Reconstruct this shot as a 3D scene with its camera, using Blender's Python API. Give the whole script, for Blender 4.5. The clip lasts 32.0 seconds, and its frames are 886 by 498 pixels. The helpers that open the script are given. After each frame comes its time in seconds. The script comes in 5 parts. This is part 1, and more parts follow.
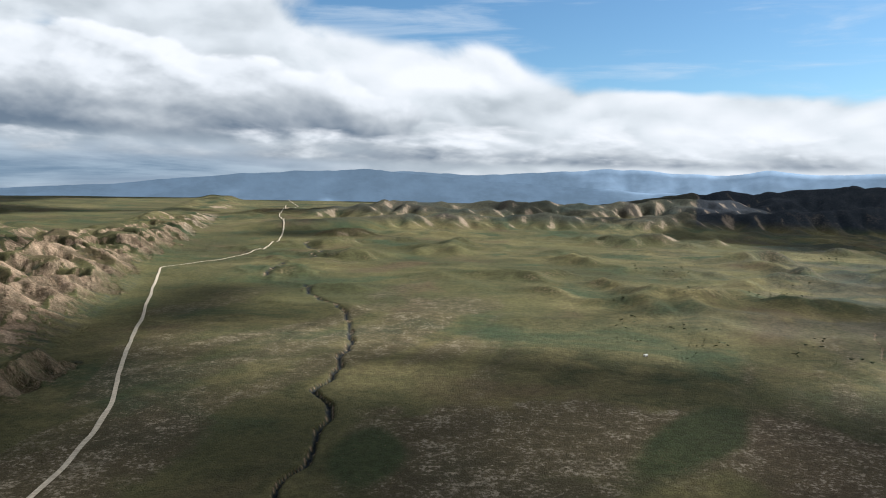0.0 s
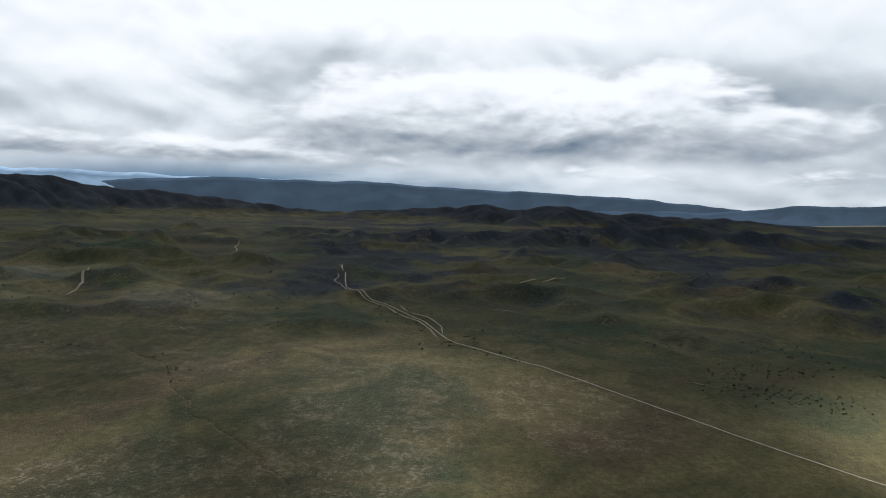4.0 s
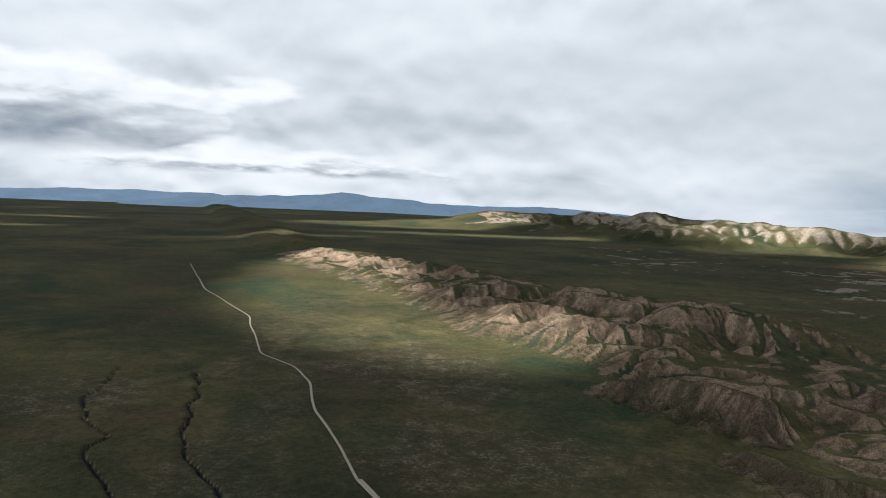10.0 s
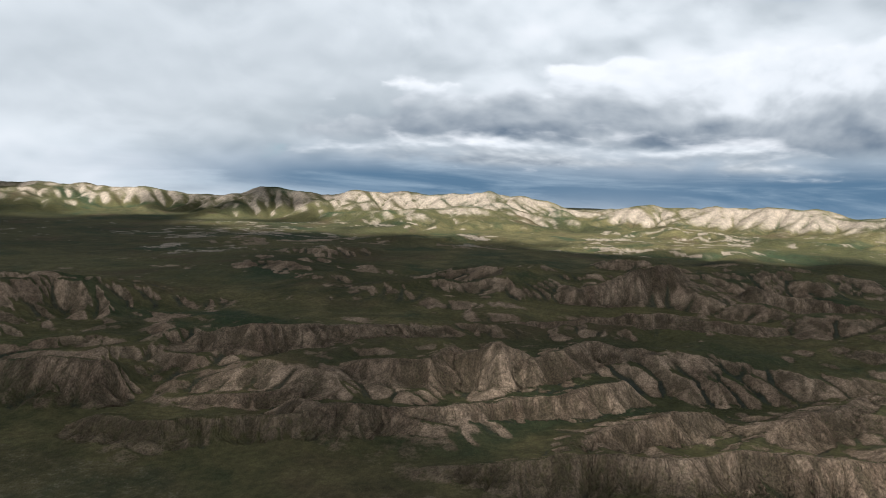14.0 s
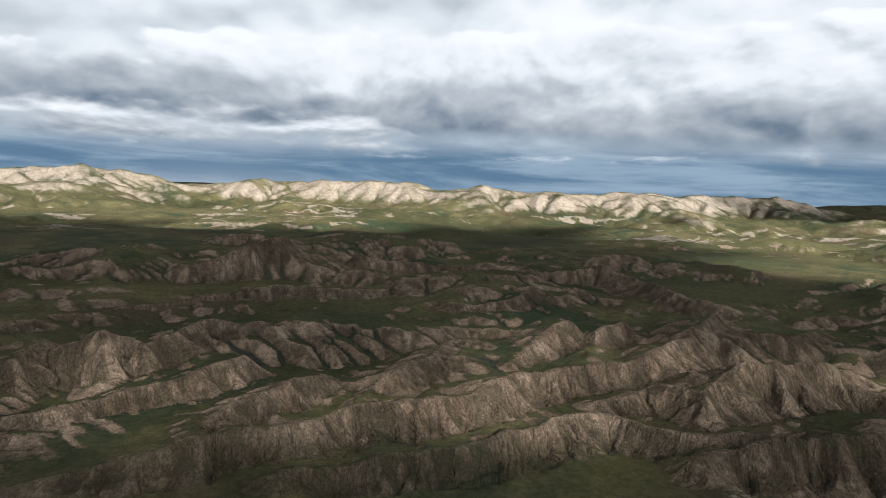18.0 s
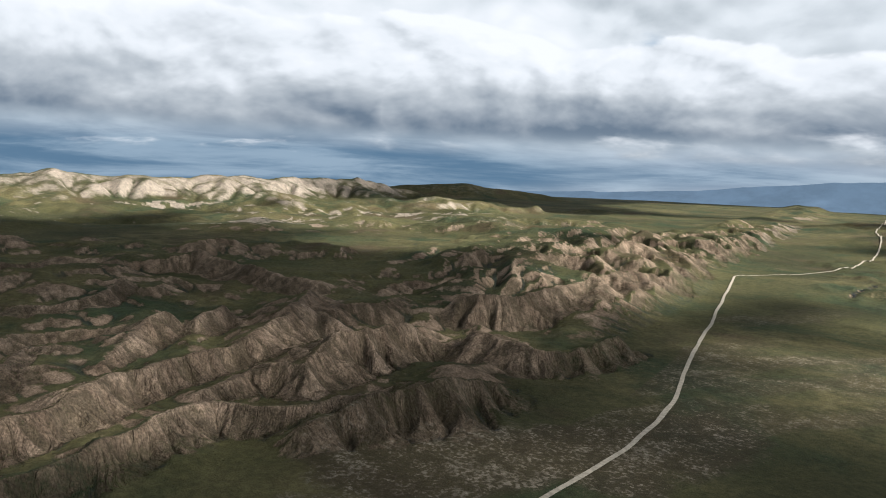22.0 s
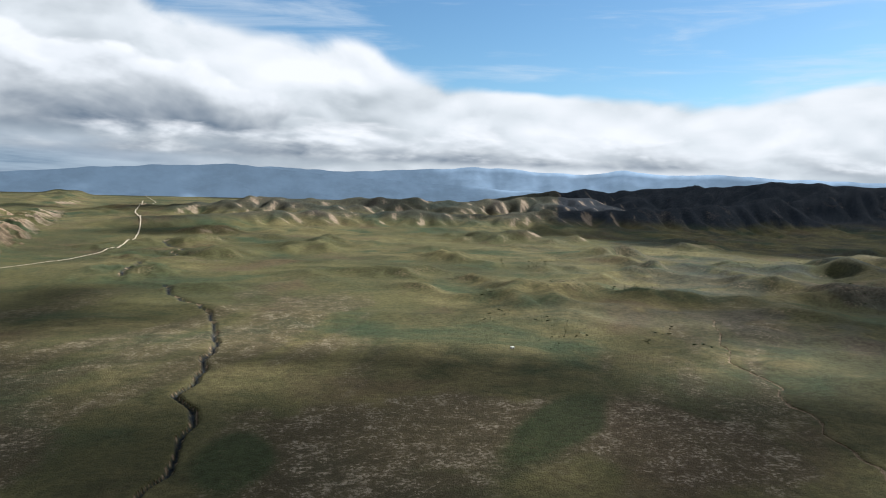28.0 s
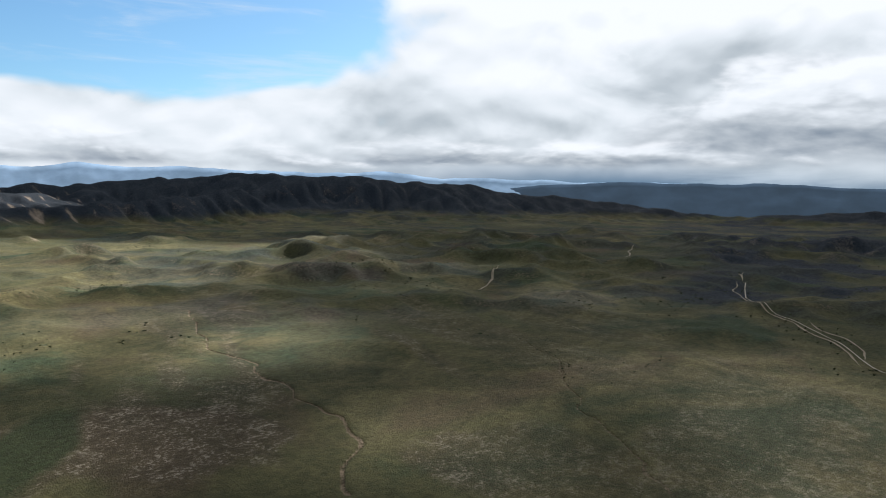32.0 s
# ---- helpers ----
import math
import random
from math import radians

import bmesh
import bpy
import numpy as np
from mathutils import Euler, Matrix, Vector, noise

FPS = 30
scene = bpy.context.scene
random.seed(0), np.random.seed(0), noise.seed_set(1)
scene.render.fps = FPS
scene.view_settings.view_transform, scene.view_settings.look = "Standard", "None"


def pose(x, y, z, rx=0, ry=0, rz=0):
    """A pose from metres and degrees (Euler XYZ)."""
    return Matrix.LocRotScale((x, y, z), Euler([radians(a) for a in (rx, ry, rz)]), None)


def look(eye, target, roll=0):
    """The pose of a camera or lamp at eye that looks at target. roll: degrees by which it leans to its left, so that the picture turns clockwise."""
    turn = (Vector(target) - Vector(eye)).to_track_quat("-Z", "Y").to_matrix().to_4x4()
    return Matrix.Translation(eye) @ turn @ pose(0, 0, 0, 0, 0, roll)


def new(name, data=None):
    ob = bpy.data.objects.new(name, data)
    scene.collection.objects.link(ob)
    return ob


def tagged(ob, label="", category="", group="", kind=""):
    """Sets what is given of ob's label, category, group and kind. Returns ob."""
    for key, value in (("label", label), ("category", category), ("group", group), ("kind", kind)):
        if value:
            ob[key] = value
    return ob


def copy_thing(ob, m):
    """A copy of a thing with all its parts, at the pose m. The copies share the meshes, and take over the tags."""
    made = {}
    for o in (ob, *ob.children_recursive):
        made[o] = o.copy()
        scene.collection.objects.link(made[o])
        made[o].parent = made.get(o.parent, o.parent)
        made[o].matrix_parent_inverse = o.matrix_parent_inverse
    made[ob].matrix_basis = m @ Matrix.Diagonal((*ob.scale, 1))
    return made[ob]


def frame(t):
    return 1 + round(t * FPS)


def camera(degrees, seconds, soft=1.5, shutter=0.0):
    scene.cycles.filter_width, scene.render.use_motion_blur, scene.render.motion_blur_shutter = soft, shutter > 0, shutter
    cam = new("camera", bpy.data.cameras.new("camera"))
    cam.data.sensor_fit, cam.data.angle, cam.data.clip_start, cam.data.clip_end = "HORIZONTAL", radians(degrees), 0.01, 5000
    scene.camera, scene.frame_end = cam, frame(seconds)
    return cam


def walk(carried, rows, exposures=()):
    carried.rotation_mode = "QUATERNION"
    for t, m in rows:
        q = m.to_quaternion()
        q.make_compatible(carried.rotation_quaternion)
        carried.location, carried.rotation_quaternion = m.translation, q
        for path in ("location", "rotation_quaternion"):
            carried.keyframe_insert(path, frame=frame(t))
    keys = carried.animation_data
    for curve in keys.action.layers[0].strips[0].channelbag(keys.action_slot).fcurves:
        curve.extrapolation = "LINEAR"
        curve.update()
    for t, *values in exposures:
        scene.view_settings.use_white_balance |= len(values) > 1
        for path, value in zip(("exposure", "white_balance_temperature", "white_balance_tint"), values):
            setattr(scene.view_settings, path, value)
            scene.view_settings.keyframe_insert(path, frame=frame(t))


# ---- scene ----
EYE = 120.0  # metres of the drone over the plain
cam = camera(64.29, 32.0, 1.0)
# seconds, yaw, pitch, roll of a drone that hovers and turns clockwise
PATH = [
    (0, -0.08, -5.31, -1.18),
    (0.5, -10.28, -5.35, -1.42),
    (1, -21.49, -5.34, -1.50),
    (1.5, -33.70, -5.30, -1.60),
    (2, -44.10, -5.22, -1.70),
    (2.5, -53.14, -5.04, -1.87),
    (3, -62.40, -5.02, -1.71),
    (3.5, -72.67, -4.97, -1.62),
    (4, -83.28, -4.91, -1.67),
    (4.5, -93.62, -4.90, -1.58),
    (6.5, -130.30, -4.79, -2.19),
    (7, -140.20, -4.73, -2.26),
    (7.5, -149.57, -4.73, -2.31),
    (8, -158.99, -4.67, -2.49),
    (8.5, -169.25, -4.57, -2.47),
    (9, -179.45, -4.43, -2.64),
    (9.5, -190.00, -4.34, -2.74),
    (10, -201.16, -4.21, -2.66),
    (10.5, -212.21, -4.19, -2.59),
    (11, -223.01, -4.25, -2.53),
    (11.5, -232.99, -4.33, -2.46),
    (12, -236.54, -4.52, -2.38),
    (12.5, -240.09, -4.70, -2.25),
    (13, -244.53, -4.86, -2.22),
    (13.5, -248.61, -5.00, -2.21),
    (14, -252.38, -5.13, -2.17),
    (14.5, -255.93, -5.25, -2.20),
    (16.5, -271.26, -5.79, -2.44),
    (17, -275.39, -5.90, -2.49),
    (17.5, -279.40, -5.97, -2.45),
    (18, -283.15, -6.00, -2.42),
    (18.5, -286.79, -6.05, -2.44),
    (19, -290.88, -6.07, -2.47),
    (19.5, -295.08, -6.09, -2.48),
    (20, -299.28, -6.10, -2.52),
    (20.5, -303.51, -6.09, -2.50),
    (21, -307.58, -6.08, -2.48),
    (21.5, -311.53, -6.08, -2.43),
    (22, -315.31, -6.07, -2.28),
    (22.5, -319.02, -6.07, -2.32),
    (23, -322.96, -6.07, -2.23),
    (23.5, -326.85, -6.06, -2.17),
    (24, -330.78, -6.03, -2.11),
    (24.5, -334.17, -5.98, -2.09),
    (26.5, -354.22, -5.64, -1.95),
    (27, -359.80, -5.53, -1.95),
    (27.5, -365.06, -5.41, -1.80),
    (28, -370.57, -5.31, -1.71),
    (28.5, -376.56, -5.21, -1.53),
    (29, -382.41, -5.13, -1.46),
    (29.5, -387.94, -5.13, -1.19),
    (30, -393.35, -5.10, -1.06),
    (30.5, -398.11, -5.17, -0.76),
    (31, -402.88, -5.07, -0.99),
    (31.5, -408.30, -5.11, -0.84),
    (32, -412.09, -5.14, -0.62),
]
walk(cam, [(t, pose(0, 0, EYE, 90 + p, r, y)) for t, y, p, r in PATH], [(0, 0.85, 6080, 10), (32, 0.85, 6080, 10)])

# ---- sun and sky ----
SUN_AZ, SUN_EL = 72.0, 36.0  # degrees clockwise from +y, degrees up
SUN_DIR = Vector((math.sin(radians(SUN_AZ)) * math.cos(radians(SUN_EL)), math.cos(radians(SUN_AZ)) * math.cos(radians(SUN_EL)), math.sin(radians(SUN_EL))))
sun = new("sun", bpy.data.lights.new("sun", "SUN"))
sun.data.energy, sun.data.angle, sun.data.color = 5.2, radians(1.0), (1.0, 0.93, 0.82)
sun.matrix_world = look(SUN_DIR * 3000, (0, 0, 0))


class Graph:
    """Short hands for a node tree."""

    def __init__(self, tree):
        self.tree = tree
        tree.nodes.clear()

    def node(self, kind, **sets):
        n = self.tree.nodes.new(kind)
        for k, v in sets.items():
            if k == "operation":
                n.operation = v
            elif k == "blend":
                n.blend_type = v
            elif k == "dtype":
                n.data_type = v
        return n

    def put(self, sock, v):
        if isinstance(v, bpy.types.NodeSocket):
            self.tree.links.new(v, sock)
        elif v is not None:
            sock.default_value = v

    def math(self, op, a, b=None, c=None, clamp=False):
        n = self.node("ShaderNodeMath", operation=op)
        n.use_clamp = clamp
        for i, v in enumerate((a, b, c)):
            self.put(n.inputs[i], v)
        return n.outputs[0]

    def vmath(self, op, a, b=None, scale=None):
        n = self.node("ShaderNodeVectorMath", operation=op)
        self.put(n.inputs[0], a)
        if b is not None:
            self.put(n.inputs[1], b)
        if scale is not None:
            self.put(n.inputs["Scale"], scale)
        return n.outputs["Value"] if op in ("LENGTH", "DOT_PRODUCT") else n.outputs[0]

    def noise(self, vec, scale, detail=6, rough=0.55, dist=0.0, lac=2.0):
        n = self.node("ShaderNodeTexNoise")
        self.put(n.inputs["Vector"], vec)
        for k, v in (("Scale", scale), ("Detail", detail), ("Roughness", rough), ("Distortion", dist), ("Lacunarity", lac)):
            self.put(n.inputs[k], v)
        return n.outputs["Fac"]

    def step(self, v, lo, hi, a=0.0, b=1.0):
        n = self.node("ShaderNodeMapRange")
        n.interpolation_type = "SMOOTHSTEP"
        for k, x in enumerate((v, lo, hi, a, b)):
            self.put(n.inputs[k], x)
        return n.outputs[0]

    def mix(self, fac, a, b, blend="MIX"):
        n = self.node("ShaderNodeMix", dtype="RGBA", blend=blend)
        self.put(n.inputs[0], fac)
        self.put(n.inputs[6], (*a, 1) if isinstance(a, tuple) and len(a) == 3 else a)
        self.put(n.inputs[7], (*b, 1) if isinstance(b, tuple) and len(b) == 3 else b)
        return n.outputs[2]

    def xyz(self, v):
        n = self.node("ShaderNodeSeparateXYZ")
        self.put(n.inputs[0], v)
        return n.outputs

    def join(self, x, y, z):
        n = self.node("ShaderNodeCombineXYZ")
        for i, v in enumerate((x, y, z)):
            self.put(n.inputs[i], v)
        return n.outputs[0]


world = bpy.data.worlds.new("sky")
scene.world = world
world.use_nodes = True
W = Graph(world.node_tree)
w_co = W.node("ShaderNodeTexCoord").outputs["Generated"]
wx, wy, wz = W.xyz(w_co)[:3]
clear = W.node("ShaderNodeTexSky")
clear.sky_type, clear.sun_disc = "NISHITA", False
clear.sun_elevation, clear.sun_rotation = radians(SUN_EL), radians(SUN_AZ)
clear.altitude = 800
blue = W.vmath("MULTIPLY", clear.outputs[0], (0.078, 0.106, 0.118))
AZ_DEG = W.math("MULTIPLY", W.math("ARCTAN2", wx, wy), 57.29578)
EL_DEG = W.math("MULTIPLY", W.math("ARCSINE", wz), 57.29578)


def bank(az, el, wide, high, much):
    """A soft patch of the sky round a direction, in degrees."""
    da = W.math("WRAP", W.math("SUBTRACT", AZ_DEG, az), 180.0, -180.0)
    a = W.math("DIVIDE", da, wide)
    e = W.math("DIVIDE", W.math("SUBTRACT", EL_DEG, el), high)
    r2 = W.math("MULTIPLY_ADD", a, a, W.math("MULTIPLY", e, e))
    return W.math("MULTIPLY", W.math("EXPONENT", W.math("MULTIPLY", r2, -1.0)), much)


def total(parts):
    out = parts[0]
    for q in parts[1:]:
        out = W.math("ADD", out, q)
    return out


# clouds grow flatter towards the horizon
rise = W.math("MULTIPLY", W.math("POWER", W.math("MAXIMUM", W.math("ADD", wz, 0.03), 0.001), 0.8), 1.55)
puff_co = W.join(wx, wy, rise)
lift = W.vmath("ADD", puff_co, (0.0, 0.0, 0.035))


def puffs(co, detail):
    """Heaped cloud: broad swells with rounded heads on them."""
    swell = W.noise(co, 3.6, 3, 0.5, 0.2)
    heads = W.noise(co, 6.5, detail, 0.52, 0.3)
    off = W.math("SUBTRACT", heads, 0.5)
    heap = W.math("SQRT", W.math("MULTIPLY_ADD", off, off, 0.0022))
    return W.math("ADD", W.math("MULTIPLY", swell, 0.86), W.math("MULTIPLY_ADD", heap, -0.42, 0.10))


n_here = puffs(puff_co, 8)
n_over = puffs(lift, 4)
shade_n = W.noise(W.vmath("ADD", puff_co, (5.0, 1.0, 2.0)), 2.6, 5, 0.5)
wisp = W.noise(W.join(wx, wy, W.math("MULTIPLY", wz, 9.0)), 3.2, 7, 0.6, 0.4)
# where the sky is open, and where the cloud is thick
opening = total([
    bank(14, 14, 22, 5.5, 0.55), bank(33, 13, 14, 5.5, 0.60), bank(26, 8.5, 18, 1.6, 0.25), bank(-2, 17, 20, 3, 0.25),
    bank(184, 9, 7, 1.2, 0.20), bank(156, 16, 7, 2, 0.30), bank(284, 15, 9, 1.5, 0.30), bank(350, 14, 12, 4, 0.15), bank(98, 6, 14, 4.5, -0.3)])
under = total([bank(246, 0.2, 18, 2.2, 1.0), bank(283, 0.2, 26, 3.0, 1.1), bank(315, 0.2, 22, 2.8, 1.0), bank(342, 0.8, 14, 2.0, 0.7), bank(62, 0.2, 16, 1.6, 0.9), bank(82, -0.6, 16, 1.5, 0.8), bank(150, 0.0, 14, 1.4, 0.8), bank(128, 1.0, 10, 1.6, 0.5)])
dark = total([
    bank(260, 5.0, 17, 1.3, 0.55), bank(283, 4.6, 24, 1.4, 0.75), bank(312, 4.3, 20, 1.3, 0.6), bank(335, 4.0, 16, 1.2, 0.4), bank(328, 3.0, 9, 0.9, 0.2),
    bank(75, 8.5, 9, 3.0, 0.55), bank(86, 6.2, 17, 2.0, 0.5), bank(106, 6.5, 12, 2.6, 0.40), bank(118, 5.5, 10, 2.0, 0.45), bank(150, 7.5, 13, 3.2, 0.60),
    bank(152, 4.6, 10, 1.2, 0.3), bank(135, 3.5, 16, 2.6, 0.75), bank(345, 4.5, 14, 1.6, 0.35), bank(200, 5.0, 14, 2.0, 0.15), bank(225, 9, 20, 4.0, 0.15)])
bright = total([
    bank(60, 14, 13, 7.0, 0.9), bank(78, 16, 18, 5.0, 0.7), bank(96, 14.5, 14, 4.0, 0.45), bank(88, 3.2, 7, 0.7, 0.7), bank(110, 5.0, 12, 1.0, 0.5), bank(125, 14, 20, 5, 0.3),
    bank(178, 3.0, 12, 1.2, 0.45), bank(192, 2.5, 9, 1.2, 0.40), bank(283, 9.8, 18, 2.5, 0.65), bank(303, 10.5, 14, 3.2, 0.5), bank(262, 7.2, 10, 1.2, 0.45), bank(0, 8, 12, 1.6, 0.3), bank(30, 5.5, 16, 2.0, 0.35),
    bank(322, 11, 16, 3.5, 0.4), bank(344, 10.5, 14, 4.5, 0.3), bank(150, 13, 24, 6, 0.4), bank(118, 10, 16, 3, 0.3), bank(205, 12, 24, 6, 0.15)])
thick = W.math("SUBTRACT", W.math("ADD", n_here, 0.25), opening)
cover = W.step(thick, 0.42, 0.56)
edge = W.math("SUBTRACT", n_here, n_over)
calm = W.math("SUBTRACT", 1.0, total([bank(228, 9, 30, 9, 0.72), bank(185, 14, 26, 6, 0.55), bank(125, 11, 34, 9, 0.5)]), clamp=True)
rough = total([W.math("MULTIPLY", edge, 1.9), W.math("MULTIPLY", W.math("SUBTRACT", shade_n, 0.5), 0.5), W.math("MULTIPLY", W.math("SUBTRACT", n_here, 0.5), 0.35)])
tone = total([0.71, W.math("MULTIPLY", rough, calm), W.math("MULTIPLY", bright, 0.42), W.math("MULTIPLY", dark, -0.62)])
ramp = W.node("ShaderNodeValToRGB")
W.put(ramp.inputs[0], tone)
stops = ramp.color_ramp.elements
stops[0].position, stops[0].color = 0.05, (0.15, 0.20, 0.26, 1)
stops[1].position, stops[1].color = 1.0, (1.0, 1.0, 1.0, 1)
for pos_, col_ in ((0.30, (0.34, 0.39, 0.43, 1)), (0.55, (0.55, 0.59, 0.61, 1)), (0.78, (0.82, 0.85, 0.86, 1))):
    e_ = stops.new(pos_)
    e_.color = col_
cloud = ramp.outputs[0]


def tinted(t):
    """The colours of cloud from its dark base to its sunny head."""
    n = W.node("ShaderNodeValToRGB")
    W.put(n.inputs[0], t)
    e = n.color_ramp.elements
    e[0].position, e[0].color = 0.05, (0.17, 0.22, 0.28, 1)
    e[1].position, e[1].color = 1.0, (1.0, 1.0, 1.0, 1)
    for at_, c_ in ((0.30, (0.36, 0.40, 0.44, 1)), (0.55, (0.58, 0.61, 0.63, 1)), (0.80, (0.88, 0.90, 0.91, 1))):
        e.new(at_).color = c_
    return n.outputs[0]


flat_len = W.math("SQRT", W.math("MULTIPLY_ADD", wx, wx, W.math("MULTIPLY", wy, wy)))
ca, sa_ = W.math("DIVIDE", wx, flat_len), W.math("DIVIDE", wy, flat_len)


def cumulus(sky, base, high, where, offset, size, glow=0.27, squat=0.030, soft=0.13):
    """A row of heaped clouds with a flat base and crisp rounded heads."""
    co = W.vmath("ADD", W.join(ca, sa_, W.math("MULTIPLY", EL_DEG, squat)), (offset, 0.0, 0.0))
    swell = W.noise(co, size * 0.33, 2, 0.5)

    def heads(c):
        f = W.noise(c, size, 6, 0.50, 0.25)
        k = W.math("ABSOLUTE", W.math("SUBTRACT", W.noise(W.vmath("ADD", c, (3.0, 7.0, 1.0)), size * 1.6, 4, 0.48), 0.5))
        return W.math("MULTIPLY_ADD", k, -0.60, W.math("ADD", f, 0.05))
    n = heads(co)
    up = heads(W.vmath("ADD", co, (0.014, 0.006, 0.022)))
    d = W.math("DIVIDE", W.math("SUBTRACT", EL_DEG, W.math("MULTIPLY_ADD", swell, 2.0, base - 1.0)), high)
    dens = total([where, W.math("MULTIPLY", W.math("SUBTRACT", n, 0.5), 1.7), W.math("MULTIPLY", W.math("SUBTRACT", swell, 0.5), 1.2), W.math("MULTIPLY", W.math("MULTIPLY", d, d), -0.9)])
    alpha = W.math("MULTIPLY", W.step(dens, 0.02, soft), W.step(d, -0.10, 0.08))
    t = total([glow, W.math("MULTIPLY", W.step(d, -0.05, 0.62), 0.66), W.math("MULTIPLY", W.math("SUBTRACT", n, up), 2.2), W.math("MULTIPLY", W.step(dens, 0.5, 0.0), 0.13), W.math("MULTIPLY", W.math("SUBTRACT", n, 0.5), 0.5)])
    return W.mix(alpha, sky, tinted(t))


# thin far cloud and rain haze low over the horizon
gapcol = W.mix(W.step(wisp, 0.42, 0.66), (0.12, 0.21, 0.31), (0.32, 0.42, 0.51))
veil = W.math("MULTIPLY", W.step(wisp, 0.50, 0.72), 0.45)
skycol = W.mix(cover, W.mix(veil, blue, (0.75, 0.82, 0.88)), cloud)
skycol = W.mix(W.math("MULTIPLY", under, 0.92, clamp=True), skycol, gapcol)
skycol = cumulus(skycol, 3.4, 8.5, total([-0.50, bank(298, 6, 48, 30, 1.35), bank(340, 6, 26, 30, 0.65)]), 4.0, 3.4, 0.13)
skycol = cumulus(skycol, 2.4, 11.0, total([-0.55, bank(82, 8, 26, 30, 0.85), bank(135, 8, 40, 30, 0.85), bank(172, 8, 22, 30, 0.6)]), 21.0, 3.6, 0.30, 0.045, 0.24)
skycol = cumulus(skycol, 1.7, 4.2, total([-0.45, bank(8, 4, 36, 30, 0.90), bank(60, 6, 26, 30, 0.75), bank(258, 6, 18, 20, 0.55), bank(300, 2, 50, 30, 0.35)]), 9.0, 5.0, 0.26, 0.060, 0.45)
skycol = cumulus(skycol, 1.2, 2.2, total([-0.40, bank(186, 3, 22, 30, 0.75), bank(105, 3, 22, 30, 0.65), bank(25, 3, 40, 30, 0.25), bank(290, 2, 40, 30, 0.30)]), 14.0, 9.0, 0.38, 0.075, 0.50)
bg = W.node("ShaderNodeBackground")
W.put(bg.inputs[0], skycol)
bg.inputs[1].default_value = 0.55
wo = W.node("ShaderNodeOutputWorld")
W.tree.links.new(bg.outputs[0], wo.inputs[0])

# ---- materials ----
def material(name, build, rough=0.9, spec=0.2):
    m = bpy.data.materials.new(name)
    m.use_nodes = True
    g = Graph(m.node_tree)
    bsdf = g.node("ShaderNodeBsdfPrincipled")
    out = g.node("ShaderNodeOutputMaterial")
    g.tree.links.new(bsdf.outputs[0], out.inputs[0])
    bsdf.inputs["Roughness"].default_value = rough
    bsdf.inputs["Specular IOR Level"].default_value = spec
    build(g, bsdf)
    return m


def bump(g, bsdf, height, dist, strength=1.0):
    n = g.node("ShaderNodeBump")
    n.inputs["Strength"].default_value = strength
    n.inputs["Distance"].default_value = dist
    g.put(n.inputs["Height"], height)
    g.tree.links.new(n.outputs[0], bsdf.inputs["Normal"])


def plain_paint(color, vary=0.25, scale=3.0):
    def build(g, b):
        co = g.node("ShaderNodeTexCoord").outputs["Object"]
        n = g.noise(co, scale, 6)
        dark = tuple(c * (1 - vary) for c in color)
        lite = tuple(min(1, c * (1 + vary)) for c in color)
        g.put(b.inputs["Base Color"], g.mix(g.step(n, 0.3, 0.7), dark, lite))
        bump(g, b, n, 0.02, 0.4)
    return build


